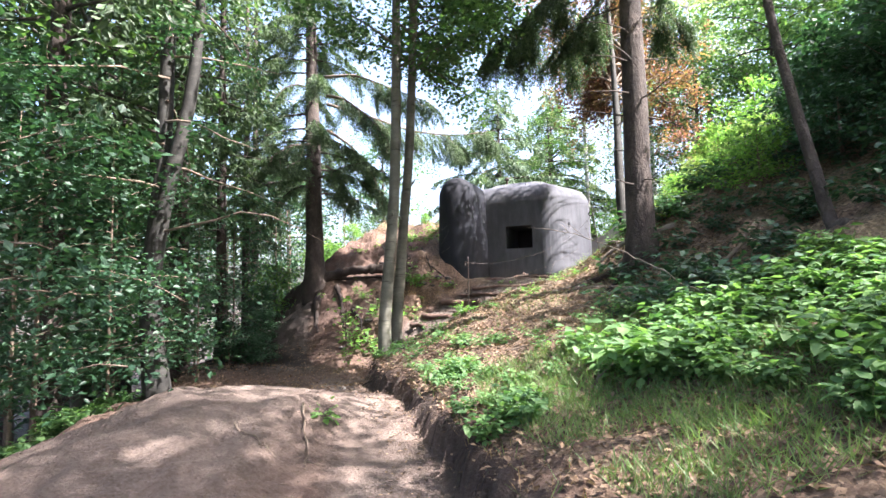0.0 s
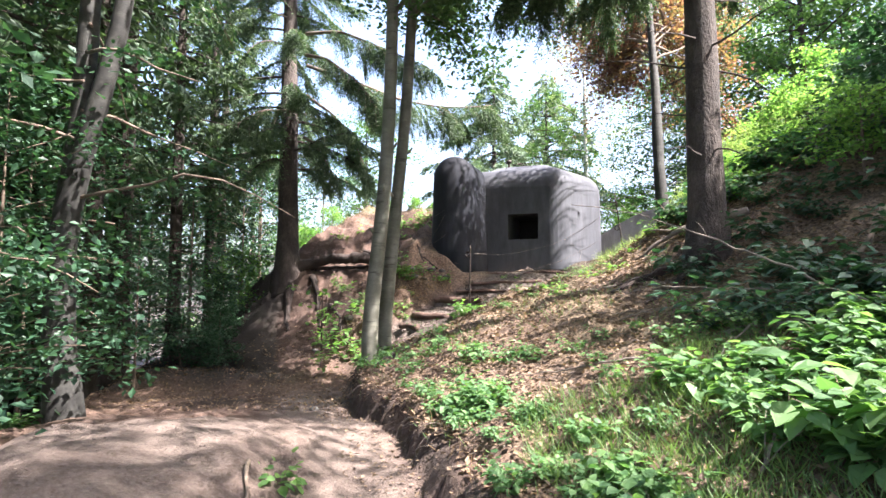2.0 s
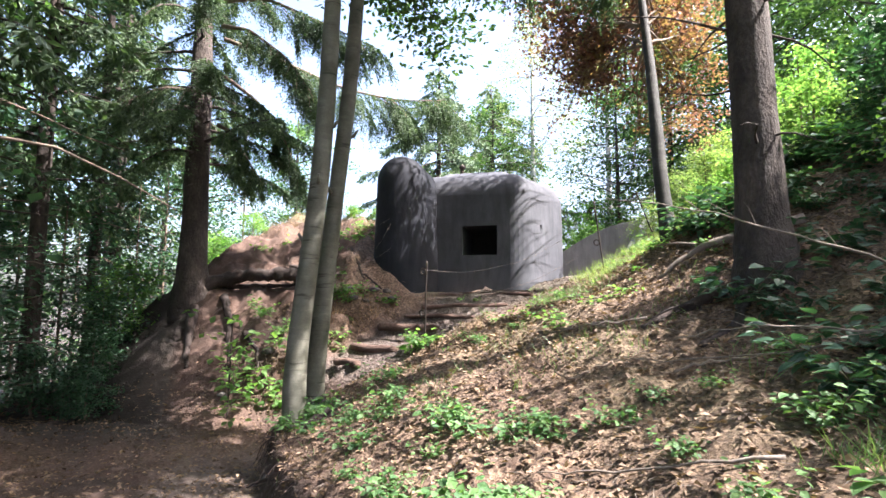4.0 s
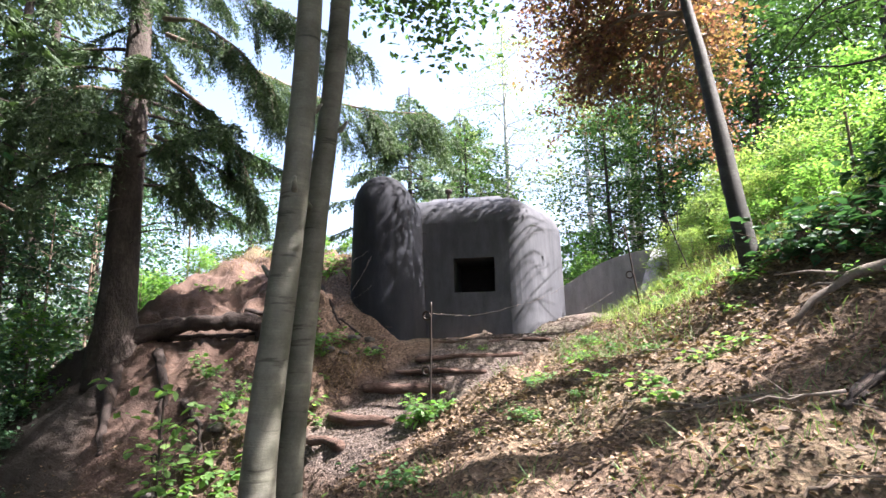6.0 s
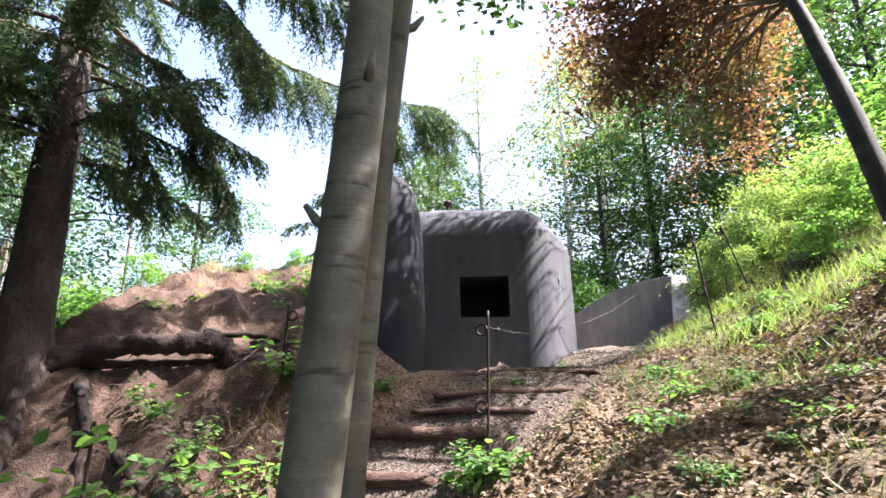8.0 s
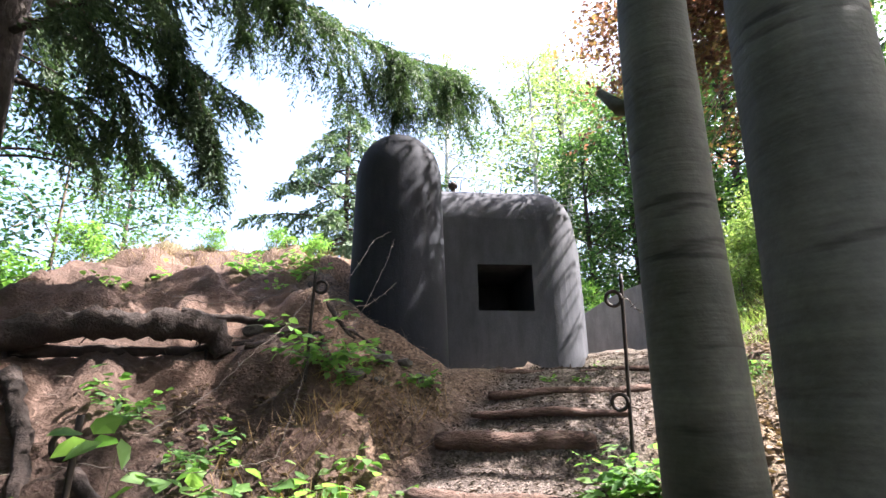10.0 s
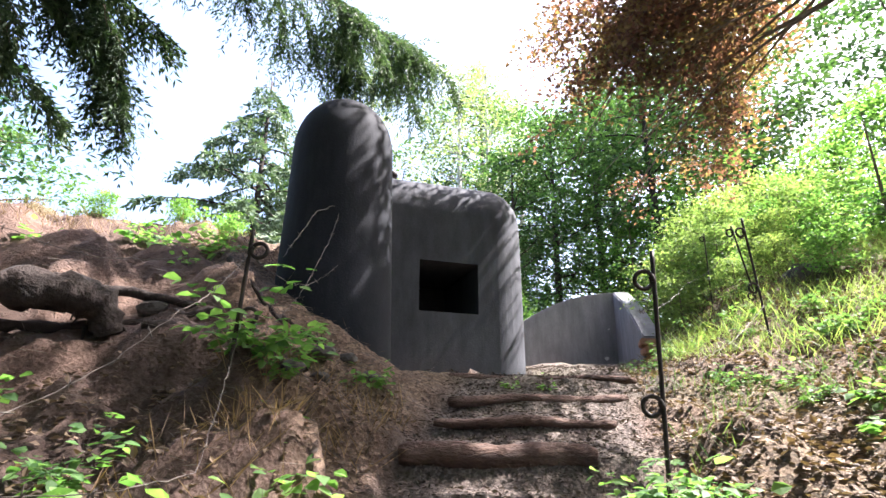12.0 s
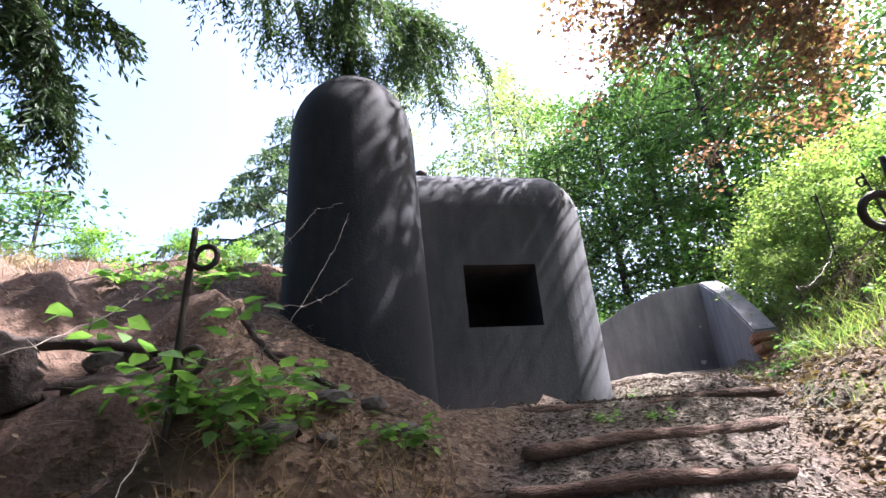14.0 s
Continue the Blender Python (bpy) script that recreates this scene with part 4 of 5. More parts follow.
# twin-stemmed beech at the edge of the bank
twin = thing("twin_beech", 0, 0, 0, "smooth grey twin-stemmed beech on the bank edge", "tree")
twin_tips = []
for pts, r in (([(-1.2, 8.64, 0.3), (-1.27, 8.61, 0.62), (-1.27, 8.61, 1.2), (-1.19, 8.63, 2.0), (-1.09, 8.655, 3.0), (-1.03, 8.675, 4.2), (-0.98, 8.7, 6.6), (-0.9, 8.6, 11.0)], 0.1),
               ([(-1.05, 8.93, 0.3), (-1.13, 8.93, 0.65), (-1.115, 8.975, 1.2), (-1.048, 9.04, 2.0), (-0.965, 9.08, 3.0), (-0.83, 9.04, 4.2), (-0.7, 9.0, 6.7), (-0.5, 8.9, 11.0)], 0.092)):
    me, line, rr = trunk_mesh(pts, r * np.array((1.35, 1.2, 1.06, 1.0, 0.95, 0.9, 0.75, 0.3)), M_BEECH, 20, 0.025)
    part("trunk", me, twin)
    for i in range(24):
        z = 5.6 + i * 0.22
        c = line[int(np.interp(z, line[:, 2], np.arange(len(line))))]
        az = i * 2.4 + r * 50
        bl = limb_line((c[0], c[1], z), (math.cos(az) + 0.6, math.sin(az) + 0.3, 0.4), RNG.uniform(1.3, 2.6 + 0.06 * i), 0.6, 7, 0.1)
        limb_geo = Geo()
        limb_geo.tube(bl, np.linspace(0.025, 0.005, 7), 6)
        part("limb", limb_geo.mesh("limb", M_BEECH), twin)
        for k in range(2, 7):
            for _ in range(3):
                twin_tips.extend(limb_line(bl[k], bl[k] - bl[k - 1] + RNG.normal(size=3) * (0.3, 0.3, 0.15), 0.45, 0.5, 4)[1:])
    for i in range(3):
        z = 2.6 + i * 0.55
        c = line[int(np.interp(z, line[:, 2], np.arange(len(line))))]
        az = i * 2.1 + r * 90
        g = Geo()
        g.tube([c, c + np.array((math.cos(az), math.sin(az), 0.4)) * 0.11, c + np.array((math.cos(az), math.sin(az), 0.7)) * 0.16], (0.028, 0.022, 0.012), 8)
        part("stub", g.mesh("stub", M_BEECH), twin)
v, f = leaf_cloud(twin_tips, 18, 0.22, 0.095)
bulk("foliage", sheet("leaves", v, f, M_LEAF), twin)

# spruce on the eroded mound, with long drooping branches
s3 = make_spruce(14, 0.22, 2.3, 84, 2.5, "old spruce with drooping branches on the eroded mound", 70, dead=14, top_limit=10, hang=0.5, size=0.062, step=0.046, slim=0.3, lean=(-0.6, 1.5), keep=lambda az, z: z > 6.2 or math.cos(az) < 0.55 or z < 4.2)
stand(s3, -3.8, 12.95, 0)
OFF = np.array((-3.8, 12.95, gz(-3.8, 12.95)))


def drooping_limb(pts, hang, count, reach, tree=s3, foot=OFF):
    """A long limb with side branchlets, each fringed with hanging needles."""
    line = np.array(pts, float) - foot
    t, tt = np.linspace(0, 1, len(line)), np.linspace(0, 1, 16)
    line = np.column_stack([np.interp(tt, t, line[:, q]) for q in range(3)])
    line[1:-1] = (line[:-2] + line[1:-1] * 2 + line[2:]) / 4
    g = Geo()
    g.tube(line, np.linspace(0.042, 0.006, 16), 6)
    limb = part("limb", g.mesh("limb", M_TWIG), tree)
    sets = [spruce_needles(line, 40, hang, 0.045, 0.036)]
    g = Geo()
    for i in range(count):
        k = int(RNG.integers(4, 15))
        along = unit(line[k + 1 if k < 15 else k] - line[k - 1])
        side = unit(np.cross(along, UP)) * (1 if i % 2 else -1)
        bl = limb_line(line[k], along * 0.7 + side * RNG.uniform(0.3, 1.0) + (0, 0, RNG.uniform(-0.3, 0.1)), reach * RNG.uniform(0.5, 1.1), 1.1, 7, 0.08)
        g.tube(bl, np.linspace(0.009, 0.002, 7), 4, False)
        sets.append(spruce_needles(bl, 52, hang * 0.8, 0.045, 0.036))
    bulk("branchwork", g.mesh("branchwork", M_TWIG), limb)
    B, W, L = (np.concatenate(q) for q in zip(*sets))
    v, f = blades(B, W, randdir(len(B)), L * 1.15, L * 0.3)
    bulk("needle_cover", sheet("needles", v, f, M_NEEDLE), limb)


drooping_limb([(-3.5, 13.1, 6.7), (-2.4, 13.2, 6.35), (-1.3, 13.4, 5.95), (-0.2, 13.6, 5.85), (0.75, 13.85, 6.0)], 0.85, 34, 0.95)
drooping_limb([(-3.5, 13.1, 6.0), (-2.9, 13.3, 5.6), (-2.4, 13.45, 4.9), (-2.1, 13.45, 4.2)], 0.6, 22, 0.7)
drooping_limb([(-3.5, 13.0, 5.0), (-3.2, 12.7, 4.8), (-2.9, 12.9, 4.3), (-2.7, 13.2, 3.8)], 0.5, 12, 0.5)
drooping_limb([(-3.5, 13.0, 7.4), (-2.6, 12.5, 7.2), (-1.6, 12.3, 6.7), (-0.7, 12.3, 6.3)], 0.7, 20, 0.8)
drooping_limb([(-3.5, 13.0, 6.9), (-2.9, 12.5, 6.6), (-2.2, 12.2, 6.0), (-1.7, 12.1, 5.3)], 0.6, 22, 0.7)
drooping_limb([(-3.6, 13.0, 5.6), (-4.2, 12.3, 5.4), (-4.6, 11.8, 4.9)], 0.6, 14, 0.8)

# spruces beside the trail
sr = make_spruce(15, 0.17, 6.2, 40, 2.6, "rough-barked spruce with dead twigs on the slope", 26, dead=34, top_limit=15, lean=(0.5, 1.1))
stand(sr, 2.62, 7.17)
SR_FOOT = np.array((2.62, 7.17, gz(2.62, 7.17)))
drooping_limb([(2.75, 7.4, 7.0), (2.1, 7.8, 6.8), (1.5, 8.3, 6.4), (0.9, 8.8, 6.0)], 0.8, 28, 0.85, sr, SR_FOOT)
drooping_limb([(2.75, 7.4, 6.5), (2.4, 8.2, 6.3), (1.9, 8.9, 5.8)], 0.65, 18, 0.7, sr, SR_FOOT)
drooping_limb([(2.75, 7.4, 6.8), (3.2, 7.9, 6.5), (3.7, 8.3, 6.0)], 0.6, 14, 0.7, sr, SR_FOOT)
sl = make_spruce(15, 0.12, 3.4, 54, 2.1, "slender dark spruce trunk beside the trail", 14, size=0.135, dead=10, group="spruces of the dark wood", top_limit=13)
stand(sl, -5.82, 12.04)
# the last five copies are added unseen behind the camera, to cut the light
for x, y, turn, size in ((-5.7, 9.4, 40, 1.05), (-6.9, 9.8, 130, 1.15), (-5.8, 6.9, 200, 1.3), (-8.4, 11.2, 260, 1.2), (-5.95, 10.5, 300, 1.35), (-7.3, 12.6, 20, 1.2), (-6.6, 15.2, 80, 1.0), (-7.3, 17.5, 190, 1.2),
                         (-9.5, 14.0, 10, 1.2), (-8.8, 8.2, 75, 1.3), (-10.5, 10.5, 150, 1.3), (-10.8, 17.5, 220, 1.3), (-7.4, 4.6, 110, 1.3), (-9.8, 5.6, 330, 1.4), (-12.5, 13.5, 45, 1.3), (-13.5, 8.5, 95, 1.4),
                         (-6.9, 2.0, 15, 1.3), (-11.5, 2.5, 55, 1.4), (-14.5, 18.0, 70, 1.4), (-9.2, 21.0, 170, 1.3), (6.6, -1.6, 25, 1.2), (7.6, -1.8, 140, 1.3), (3.6, -3.6, 220, 1.2), (-2.8, -4.5, 310, 1.2), (10.5, -0.5, 60, 1.2)):
    repeat(sl, x, y, turn, size)

# forked beech and understory on the left
fork = thing("forked_beech", 0, 0, 0, "grey forked beech with pale bark patches beside trail", "tree")
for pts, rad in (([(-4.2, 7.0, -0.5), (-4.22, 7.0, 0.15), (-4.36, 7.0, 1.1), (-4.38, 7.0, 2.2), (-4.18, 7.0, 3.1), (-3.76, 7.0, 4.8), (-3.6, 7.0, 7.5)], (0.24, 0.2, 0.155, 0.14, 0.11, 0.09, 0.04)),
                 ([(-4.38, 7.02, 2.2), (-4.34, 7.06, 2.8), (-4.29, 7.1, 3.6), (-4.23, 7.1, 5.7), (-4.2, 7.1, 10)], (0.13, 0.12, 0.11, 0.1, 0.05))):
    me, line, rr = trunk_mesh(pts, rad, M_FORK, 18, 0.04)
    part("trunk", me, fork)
ft = []
for i in range(22):
    z = 2.6 + i * 0.33
    az = i * 2.4
    c = np.array((-4.3 + 0.02 * i, 7.0, z))
    bl = limb_line(c, (math.cos(az), math.sin(az), 0.1), RNG.uniform(1.2, 2.8), 0.7, 7, 0.12)
    limb_geo = Geo()
    limb_geo.tube(bl, np.linspace(0.022, 0.004, 7), 5)
    part("limb", limb_geo.mesh("limb", M_TWIG), fork)
    for k in range(2, 7):
        for _ in range(3):
            ft.extend(limb_line(bl[k], bl[k] - bl[k - 1] + RNG.normal(size=3) * (0.35, 0.35, 0.1), 0.4, 0.3, 4)[1:])
ft = [q for q in ft if q[0] < -3.0]
v, f = leaf_cloud(ft, 6, 0.13, 0.085, 0.35)
bulk("foliage", sheet("leaves", v, f, M_LEAF_DEEP), fork)

sapling = make_broadleaf("beech_sapling", "dark green beech sapling with flat leaf sprays", 4.2, 0.025, 0.5, 1.5, 20, 5, 0.085, M_LEAF_DEEP, M_TWIG, group="understory saplings", spread=0.16, twigs=2)
stand(sapling, -4.7, 6.6, 0, 0.9)
for x, y, turn, size in ((-5.0, 5.4, 50, 1.0), (-4.7, 4.5, 20, 1.1), (-5.4, 6.2, 115, 1.3), (-6.3, 5.2, 185, 1.6), (-7.0, 7.6, 275, 1.7), (-5.9, 8.4, 90, 1.1), (-4.9, 9.3, 140, 0.7), (-6.4, 6.9, 200, 1.2), (-7.2, 8.8, 250, 1.3), (-5.9, 12.9, 10, 1.0), (-6.7, 11.0, 70, 1.2), (-5.6, 4.0, 300, 1.2),
                         (-7.9, 13.2, 30, 1.3), (-5.3, 14.2, 100, 0.9), (-8.2, 6.2, 160, 1.5), (-8.6, 16.0, 220, 1.5), (-5.9, 17.0, 280, 1.3), (-9.6, 9.6, 15, 1.7), (-10.6, 13.0, 130, 1.8), (-4.9, 3.0, 210, 1.1),
                         (-6.7, 19.0, 35, 1.7), (-9.0, 19.0, 85, 1.8), (-4.2, 17.6, 175, 1.1), (-11.8, 7.2, 265, 1.9), (-12.5, 16.0, 305, 2.0)):
    repeat(sapling, x, y, turn, size)

def over_yard(tips):
    """True where the crown has its gap, through which the yard and the bunker's flank get their sun."""
    q = np.array(tips)
    k = (q[:, 2] - 3.4) / SUN_DIR.z
    fx, fy = q[:, 0] - SUN_DIR.x * k, q[:, 1] - SUN_DIR.y * k
    return (fx > 1.7) & (fx < 4.1) & (fy > 13.2) & (fy < 15.8)


# leaning copper tree: bare lower trunk, copper crown hanging over the bunker yard
cop = thing("copper_beech", 0, 0, 0, "leaning thin trunk with copper and bronze crown", "tree")
cz = gz(3.0, 9.3)
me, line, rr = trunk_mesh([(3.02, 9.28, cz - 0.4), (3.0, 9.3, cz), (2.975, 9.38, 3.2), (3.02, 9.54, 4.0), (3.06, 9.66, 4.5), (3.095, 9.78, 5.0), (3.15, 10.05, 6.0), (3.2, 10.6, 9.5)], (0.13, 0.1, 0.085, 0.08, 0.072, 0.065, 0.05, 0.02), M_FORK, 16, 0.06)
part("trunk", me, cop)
cw, tips_dark, tips_pale = Geo(), [], []
for i in range(66):
    z = RNG.uniform(5.3, 8.8)
    c = line[int(np.interp(z, line[:, 2], np.arange(len(line))))]
    if i % 5:
        target = np.array((RNG.uniform(3.1, 5.8), RNG.uniform(12.2, 14.6), 0))
        target[2] = 5.25 - 0.1 * (target[1] - 12.5) + 0.5 * max(0, 4.2 - target[0]) + RNG.uniform(0.0, 2.2)
    else:
        target = np.array((RNG.uniform(0.7, 4.6), RNG.uniform(10.7, 12.8), RNG.uniform(6.5, 8.8)))
    way = target - c
    ln = np.linalg.norm(way)
    bl = limb_line(c, way / ln + (0, 0, 0.25), ln * 1.03, 0.5, 9, 0.05)
    limb_geo = Geo()
    limb_geo.tube(bl, np.linspace(0.024, 0.004, 9), 5)
    part("limb", limb_geo.mesh("limb", M_TWIG), cop)
    for k in range(5, 9):
        for _ in range(4 if i % 5 else 6):
            tw = limb_line(bl[k], bl[k] - bl[k - 1] + RNG.normal(size=3) * (0.7, 0.7, 0.35) + (0, 0, -0.15), RNG.uniform(0.35, 1.0), 0.8, 5)
            if over_yard(tw).any():
                continue
            cw.tube(tw, np.linspace(0.006, 0.002, 5), 3, False)
            (tips_pale if RNG.uniform() < 0.42 else tips_dark).extend(tw[1:])
bulk("branchwork", cw.mesh("branches", M_TWIG), cop)


for tips, mat, label in ((tips_dark, M_COPPER, "dark copper leaves"), (tips_pale, M_COPPER_PALE, "bronze and yellow-green leaves")):
    v, f = leaf_cloud(tips, 8, 0.11, 0.082)
    bulk("foliage", sheet("leaves", v, f, mat), cop, label)

# leaning ash on the right-hand slope
ash = thing("leaning_tree", 0, 0, 0, "slim grey-barked tree leaning over the shaded slope", "tree")
zb = gz(3.82, 4.8)
me, line, rr = trunk_mesh([(3.82, 4.7, zb - 0.3), (3.82, 4.8, zb), (3.84, 5.05, 2.1), (3.86, 5.3, 2.85), (3.87, 5.55, 3.6), (3.89, 5.95, 4.9), (3.7, 6.6, 11.2)], (0.085, 0.075, 0.065, 0.06, 0.056, 0.05, 0.02), M_SPRUCE, 12, 0.05)
part("trunk", me, ash)
# crown made up above the view, reaching left to shade the forked beech
at_ = []
for i in range(26):
    z = 6.8 + i * 0.16
    c = line[int(np.interp(z, line[:, 2], np.arange(len(line))))]
    bl = limb_line(c, (math.cos(i * 2.4) - 1.1, math.sin(i * 2.4) - 0.2, 0.4), RNG.uniform(1.8, 4.4), 0.6, 6)
    limb_geo = Geo()
    limb_geo.tube(bl, np.linspace(0.014, 0.004, 6), 5)
    part("limb", limb_geo.mesh("limb", M_TWIG), ash)
    for k in range(2, 6):
        for _ in range(3):
            at_.extend(limb_line(bl[k], bl[k] - bl[k - 1] + RNG.normal(size=3) * 0.3, 0.4, 0.4, 4)[1:])
v, f = leaf_cloud(at_, 9, 0.24, 0.11)
bulk("foliage", sheet("leaves", v, f, M_LEAF), ash)

# added tall beeches, mostly out of view, whose crowns shade the trail
tall = make_broadleaf("tall_beech", "added tall beech with a wide leafy crown that casts shade", 15.0, 0.19, 7.0, 3.6, 40, 4, 0.15, M_LEAF, M_BEECH, group="tall beeches", spread=0.3, twigs=3)
stand(tall, 4.3, -0.4)
for x, y, turn, size in ((2.4, 0.6, 260, 1.0), (0.8, -4.4, 70, 1.0), (-5.2, 3.6, 150, 1.0), (-3.4, 0.6, 20, 1.0), (-8.0, 0.4, 230, 1.0), (-7.8, 10.2, 30, 0.95), (-11.0, 15.0, 300, 1.0)):
    repeat(tall, x, y, turn, size)

# background trees
conifer = make_spruce(9.0, 0.14, 0.5, 96, 6.2, "pale grey-green young spruce beyond the mound", 26, mat=M_NEEDLE_PALE, dead=0, group="young spruces", hang=0.36, size=0.13, cone=True)
stand(conifer, 1.45, 22.75, 0, 1.09, 1.2)
for x, y, turn, size in ((4.6, 28.5, 200, 1.1),):
    repeat(conifer, x, y, turn, size)
birch = make_broadleaf("birch", "airy birch with grey-green leaves beyond the bunker", 12.5, 0.11, 2.4, 2.6, 40, 4, 0.1, M_LEAF_GREY, M_BIRCH, group="birches", spread=0.22, twigs=3)
stand(birch, 7.9, 22.3, 0, 1.0, 2.0)
for x, y, turn, size in ((5.6, 24.6, 80, 0.92), (10.2, 23.5, 160, 1.0), (13.4, 25.0, 240, 1.1)):
    repeat(birch, x, y, turn, size)
maple = make_broadleaf("maple_tree", "leafy green maple tree in the sunlit wood", 9.0, 0.11, 1.2, 2.7, 40, 4, 0.155, M_LEAF, M_SPRUCE, group="broadleaf trees of the wood", spread=0.26, twigs=3)
stand(maple, 3.9, 24.6, 0, 0.85)
# the copy at (8.5, 4.8) is unseen, added to shade the right-hand slope
for x, y, turn, size in ((6.3, 18.0, 20, 0.62), (8.2, 18.4, 100, 0.85), (9.8, 16.4, 200, 0.95), (11.5, 19.5, 280, 1.1), (12.6, 15.0, 60, 1.1), (14.5, 21.0, 140, 1.3), (8.5, 4.8, 310, 0.75), (16.0, 17.0, 210, 1.3),
                         (16.0, 9.0, 260, 1.1), (17.5, 12.0, 120, 1.3), (19.0, 22.0, 10, 1.5), (12.0, 26.0, 70, 1.4), (-10.0, 27.0, 90, 1.2), (-5.0, 30.0, 150, 1.1), (-15.0, 24.0, 30, 1.4),
                         (-20.0, 14.0, 180, 1.5), (-18.0, 6.0, 240, 1.5), (22.0, 6.0, 300, 1.5), (13.0, 3.0, 160, 1.3)):
    repeat(maple, x, y, turn, size)
sunny = make_broadleaf("young_maple", "bright sunlit young maple on the hillside", 3.6, 0.035, 0.35, 1.5, 22, 4, 0.13, M_LEAF_BRIGHT, M_TWIG, group="young maples on the hill", spread=0.17, twigs=2)
stand(sunny, 6.3, 11.0, 0, 0.6)
for x, y, turn, size in ((6.6, 4.5, 40, 1.25), (7.4, 6.0, 290, 1.3), (10.6, 8.6, 120, 0.9), (9.8, 6.8, 190, 1.1), (10.8, 12.6, 250, 0.9), (10.9, 10.4, 310, 1.0), (10.2, 14.6, 30, 1.1), (8.6, 16.4, 80, 0.9), (12.0, 8.2, 150, 1.2), (8.2, 5.6, 220, 1.2)):
    repeat(sunny, x, y, turn, size)
bush = make_broadleaf("hazel_bush", "dense light green shrub on the sunny bank", 1.3, 0.02, 0.08, 0.75, 18, 4, 0.085, M_LEAF_BRIGHT, M_TWIG, group="shrubs", spread=0.12, twigs=2, category="shrub")
stand(bush, 4.7, 11.2, 0, 0.5)
for x, y, turn, size in ((6.1, 13.9, 140, 0.6), (6.6, 15.2, 300, 0.7), (5.8, 15.9, 20, 0.7), (4.4, 8.6, 70, 0.6), (-0.6, 16.0, 120, 0.35), (-1.2, 15.7, 170, 0.3), (-2.0, 15.6, 10, 0.28), (-4.2, 14.9, 60, 0.9),
                         (-5.0, 13.3, 130, 1.0), (-4.4, 16.2, 190, 1.1), (-3.4, 15.4, 260, 0.5), (4.2, 7.0, 15, 0.7), (7.6, 12.6, 55, 1.0), (5.7, 11.6, 95, 0.5), (6.5, 12.4, 245, 0.7), (5.3, 12.6, 185, 0.4),
                         (4.0, 9.4, 275, 0.45), (6.9, 14.3, 25, 0.8), (6.2, 16.4, 45, 1.0), (4.9, 16.6, 75, 1.0), (7.3, 16.0, 105, 1.2), (5.3, 17.6, 135, 1.3), (3.9, 18.2, 165, 1.2), (8.2, 13.6, 215, 1.0), (8.4, 11.4, 305, 1.1)):
    repeat(bush, x, y, turn, size)

M_LEAF_PALE = leaf_surface("pale_shrub_leaves", (0.1, 0.17, 0.065), (0.26, 0.34, 0.14), 0.5, 0.6)
willow = make_broadleaf("willow_bush", "feathery pale green shrub on the sunny hill", 1.3, 0.018, 0.06, 0.7, 22, 5, 0.062, M_LEAF_PALE, M_TWIG, group="pale shrubs", spread=0.12, twigs=2, category="shrub")
stand(willow, 4.6, 13.0, 0, 0.5)
for x, y, turn, size in ((5.2, 12.7, 40, 0.7), (5.8, 12.9, 310, 0.85), (6.4, 13.2, 95, 1.0), (6.9, 12.3, 150, 0.95), (7.5, 13.1, 265, 1.3), (6.0, 13.6, 20, 0.85), (5.0, 11.9, 120, 0.45), (8.2, 12.4, 340, 1.4), (5.5, 13.7, 75, 0.8),
                         (7.2, 14.2, 230, 1.2), (4.5, 12.2, 10, 0.4), (5.9, 12.1, 55, 0.6)):
    repeat(willow, x, y, turn, size)
elder = make_broadleaf("elder_bush", "dense dark green bush in a shaded hollow of the hill", 1.5, 0.025, 0.05, 0.9, 22, 4, 0.11, M_LEAF_DEEP, M_TWIG, group="dark bushes", spread=0.13, twigs=2, category="shrub")
stand(elder, 7.0, 10.6, 0, 0.8)
for x, y, turn, size in ((-4.7, 11.7, 35, 0.5), (-5.0, 12.5, 200, 0.6), (-4.4, 11.0, 110, 0.4), (-5.2, 11.2, 300, 0.6), (7.6, 9.6, 80, 1.1), (6.7, 9.5, 150, 0.9), (6.2, 8.4, 220, 0.9), (5.4, 7.4, 290, 0.8), (6.9, 8.0, 30, 1.1), (4.9, 6.4, 100, 0.7), (5.9, 6.6, 170, 1.0), (7.9, 7.2, 240, 1.3)):
    repeat(elder, x, y, turn, size)

# ---- ground plants ----


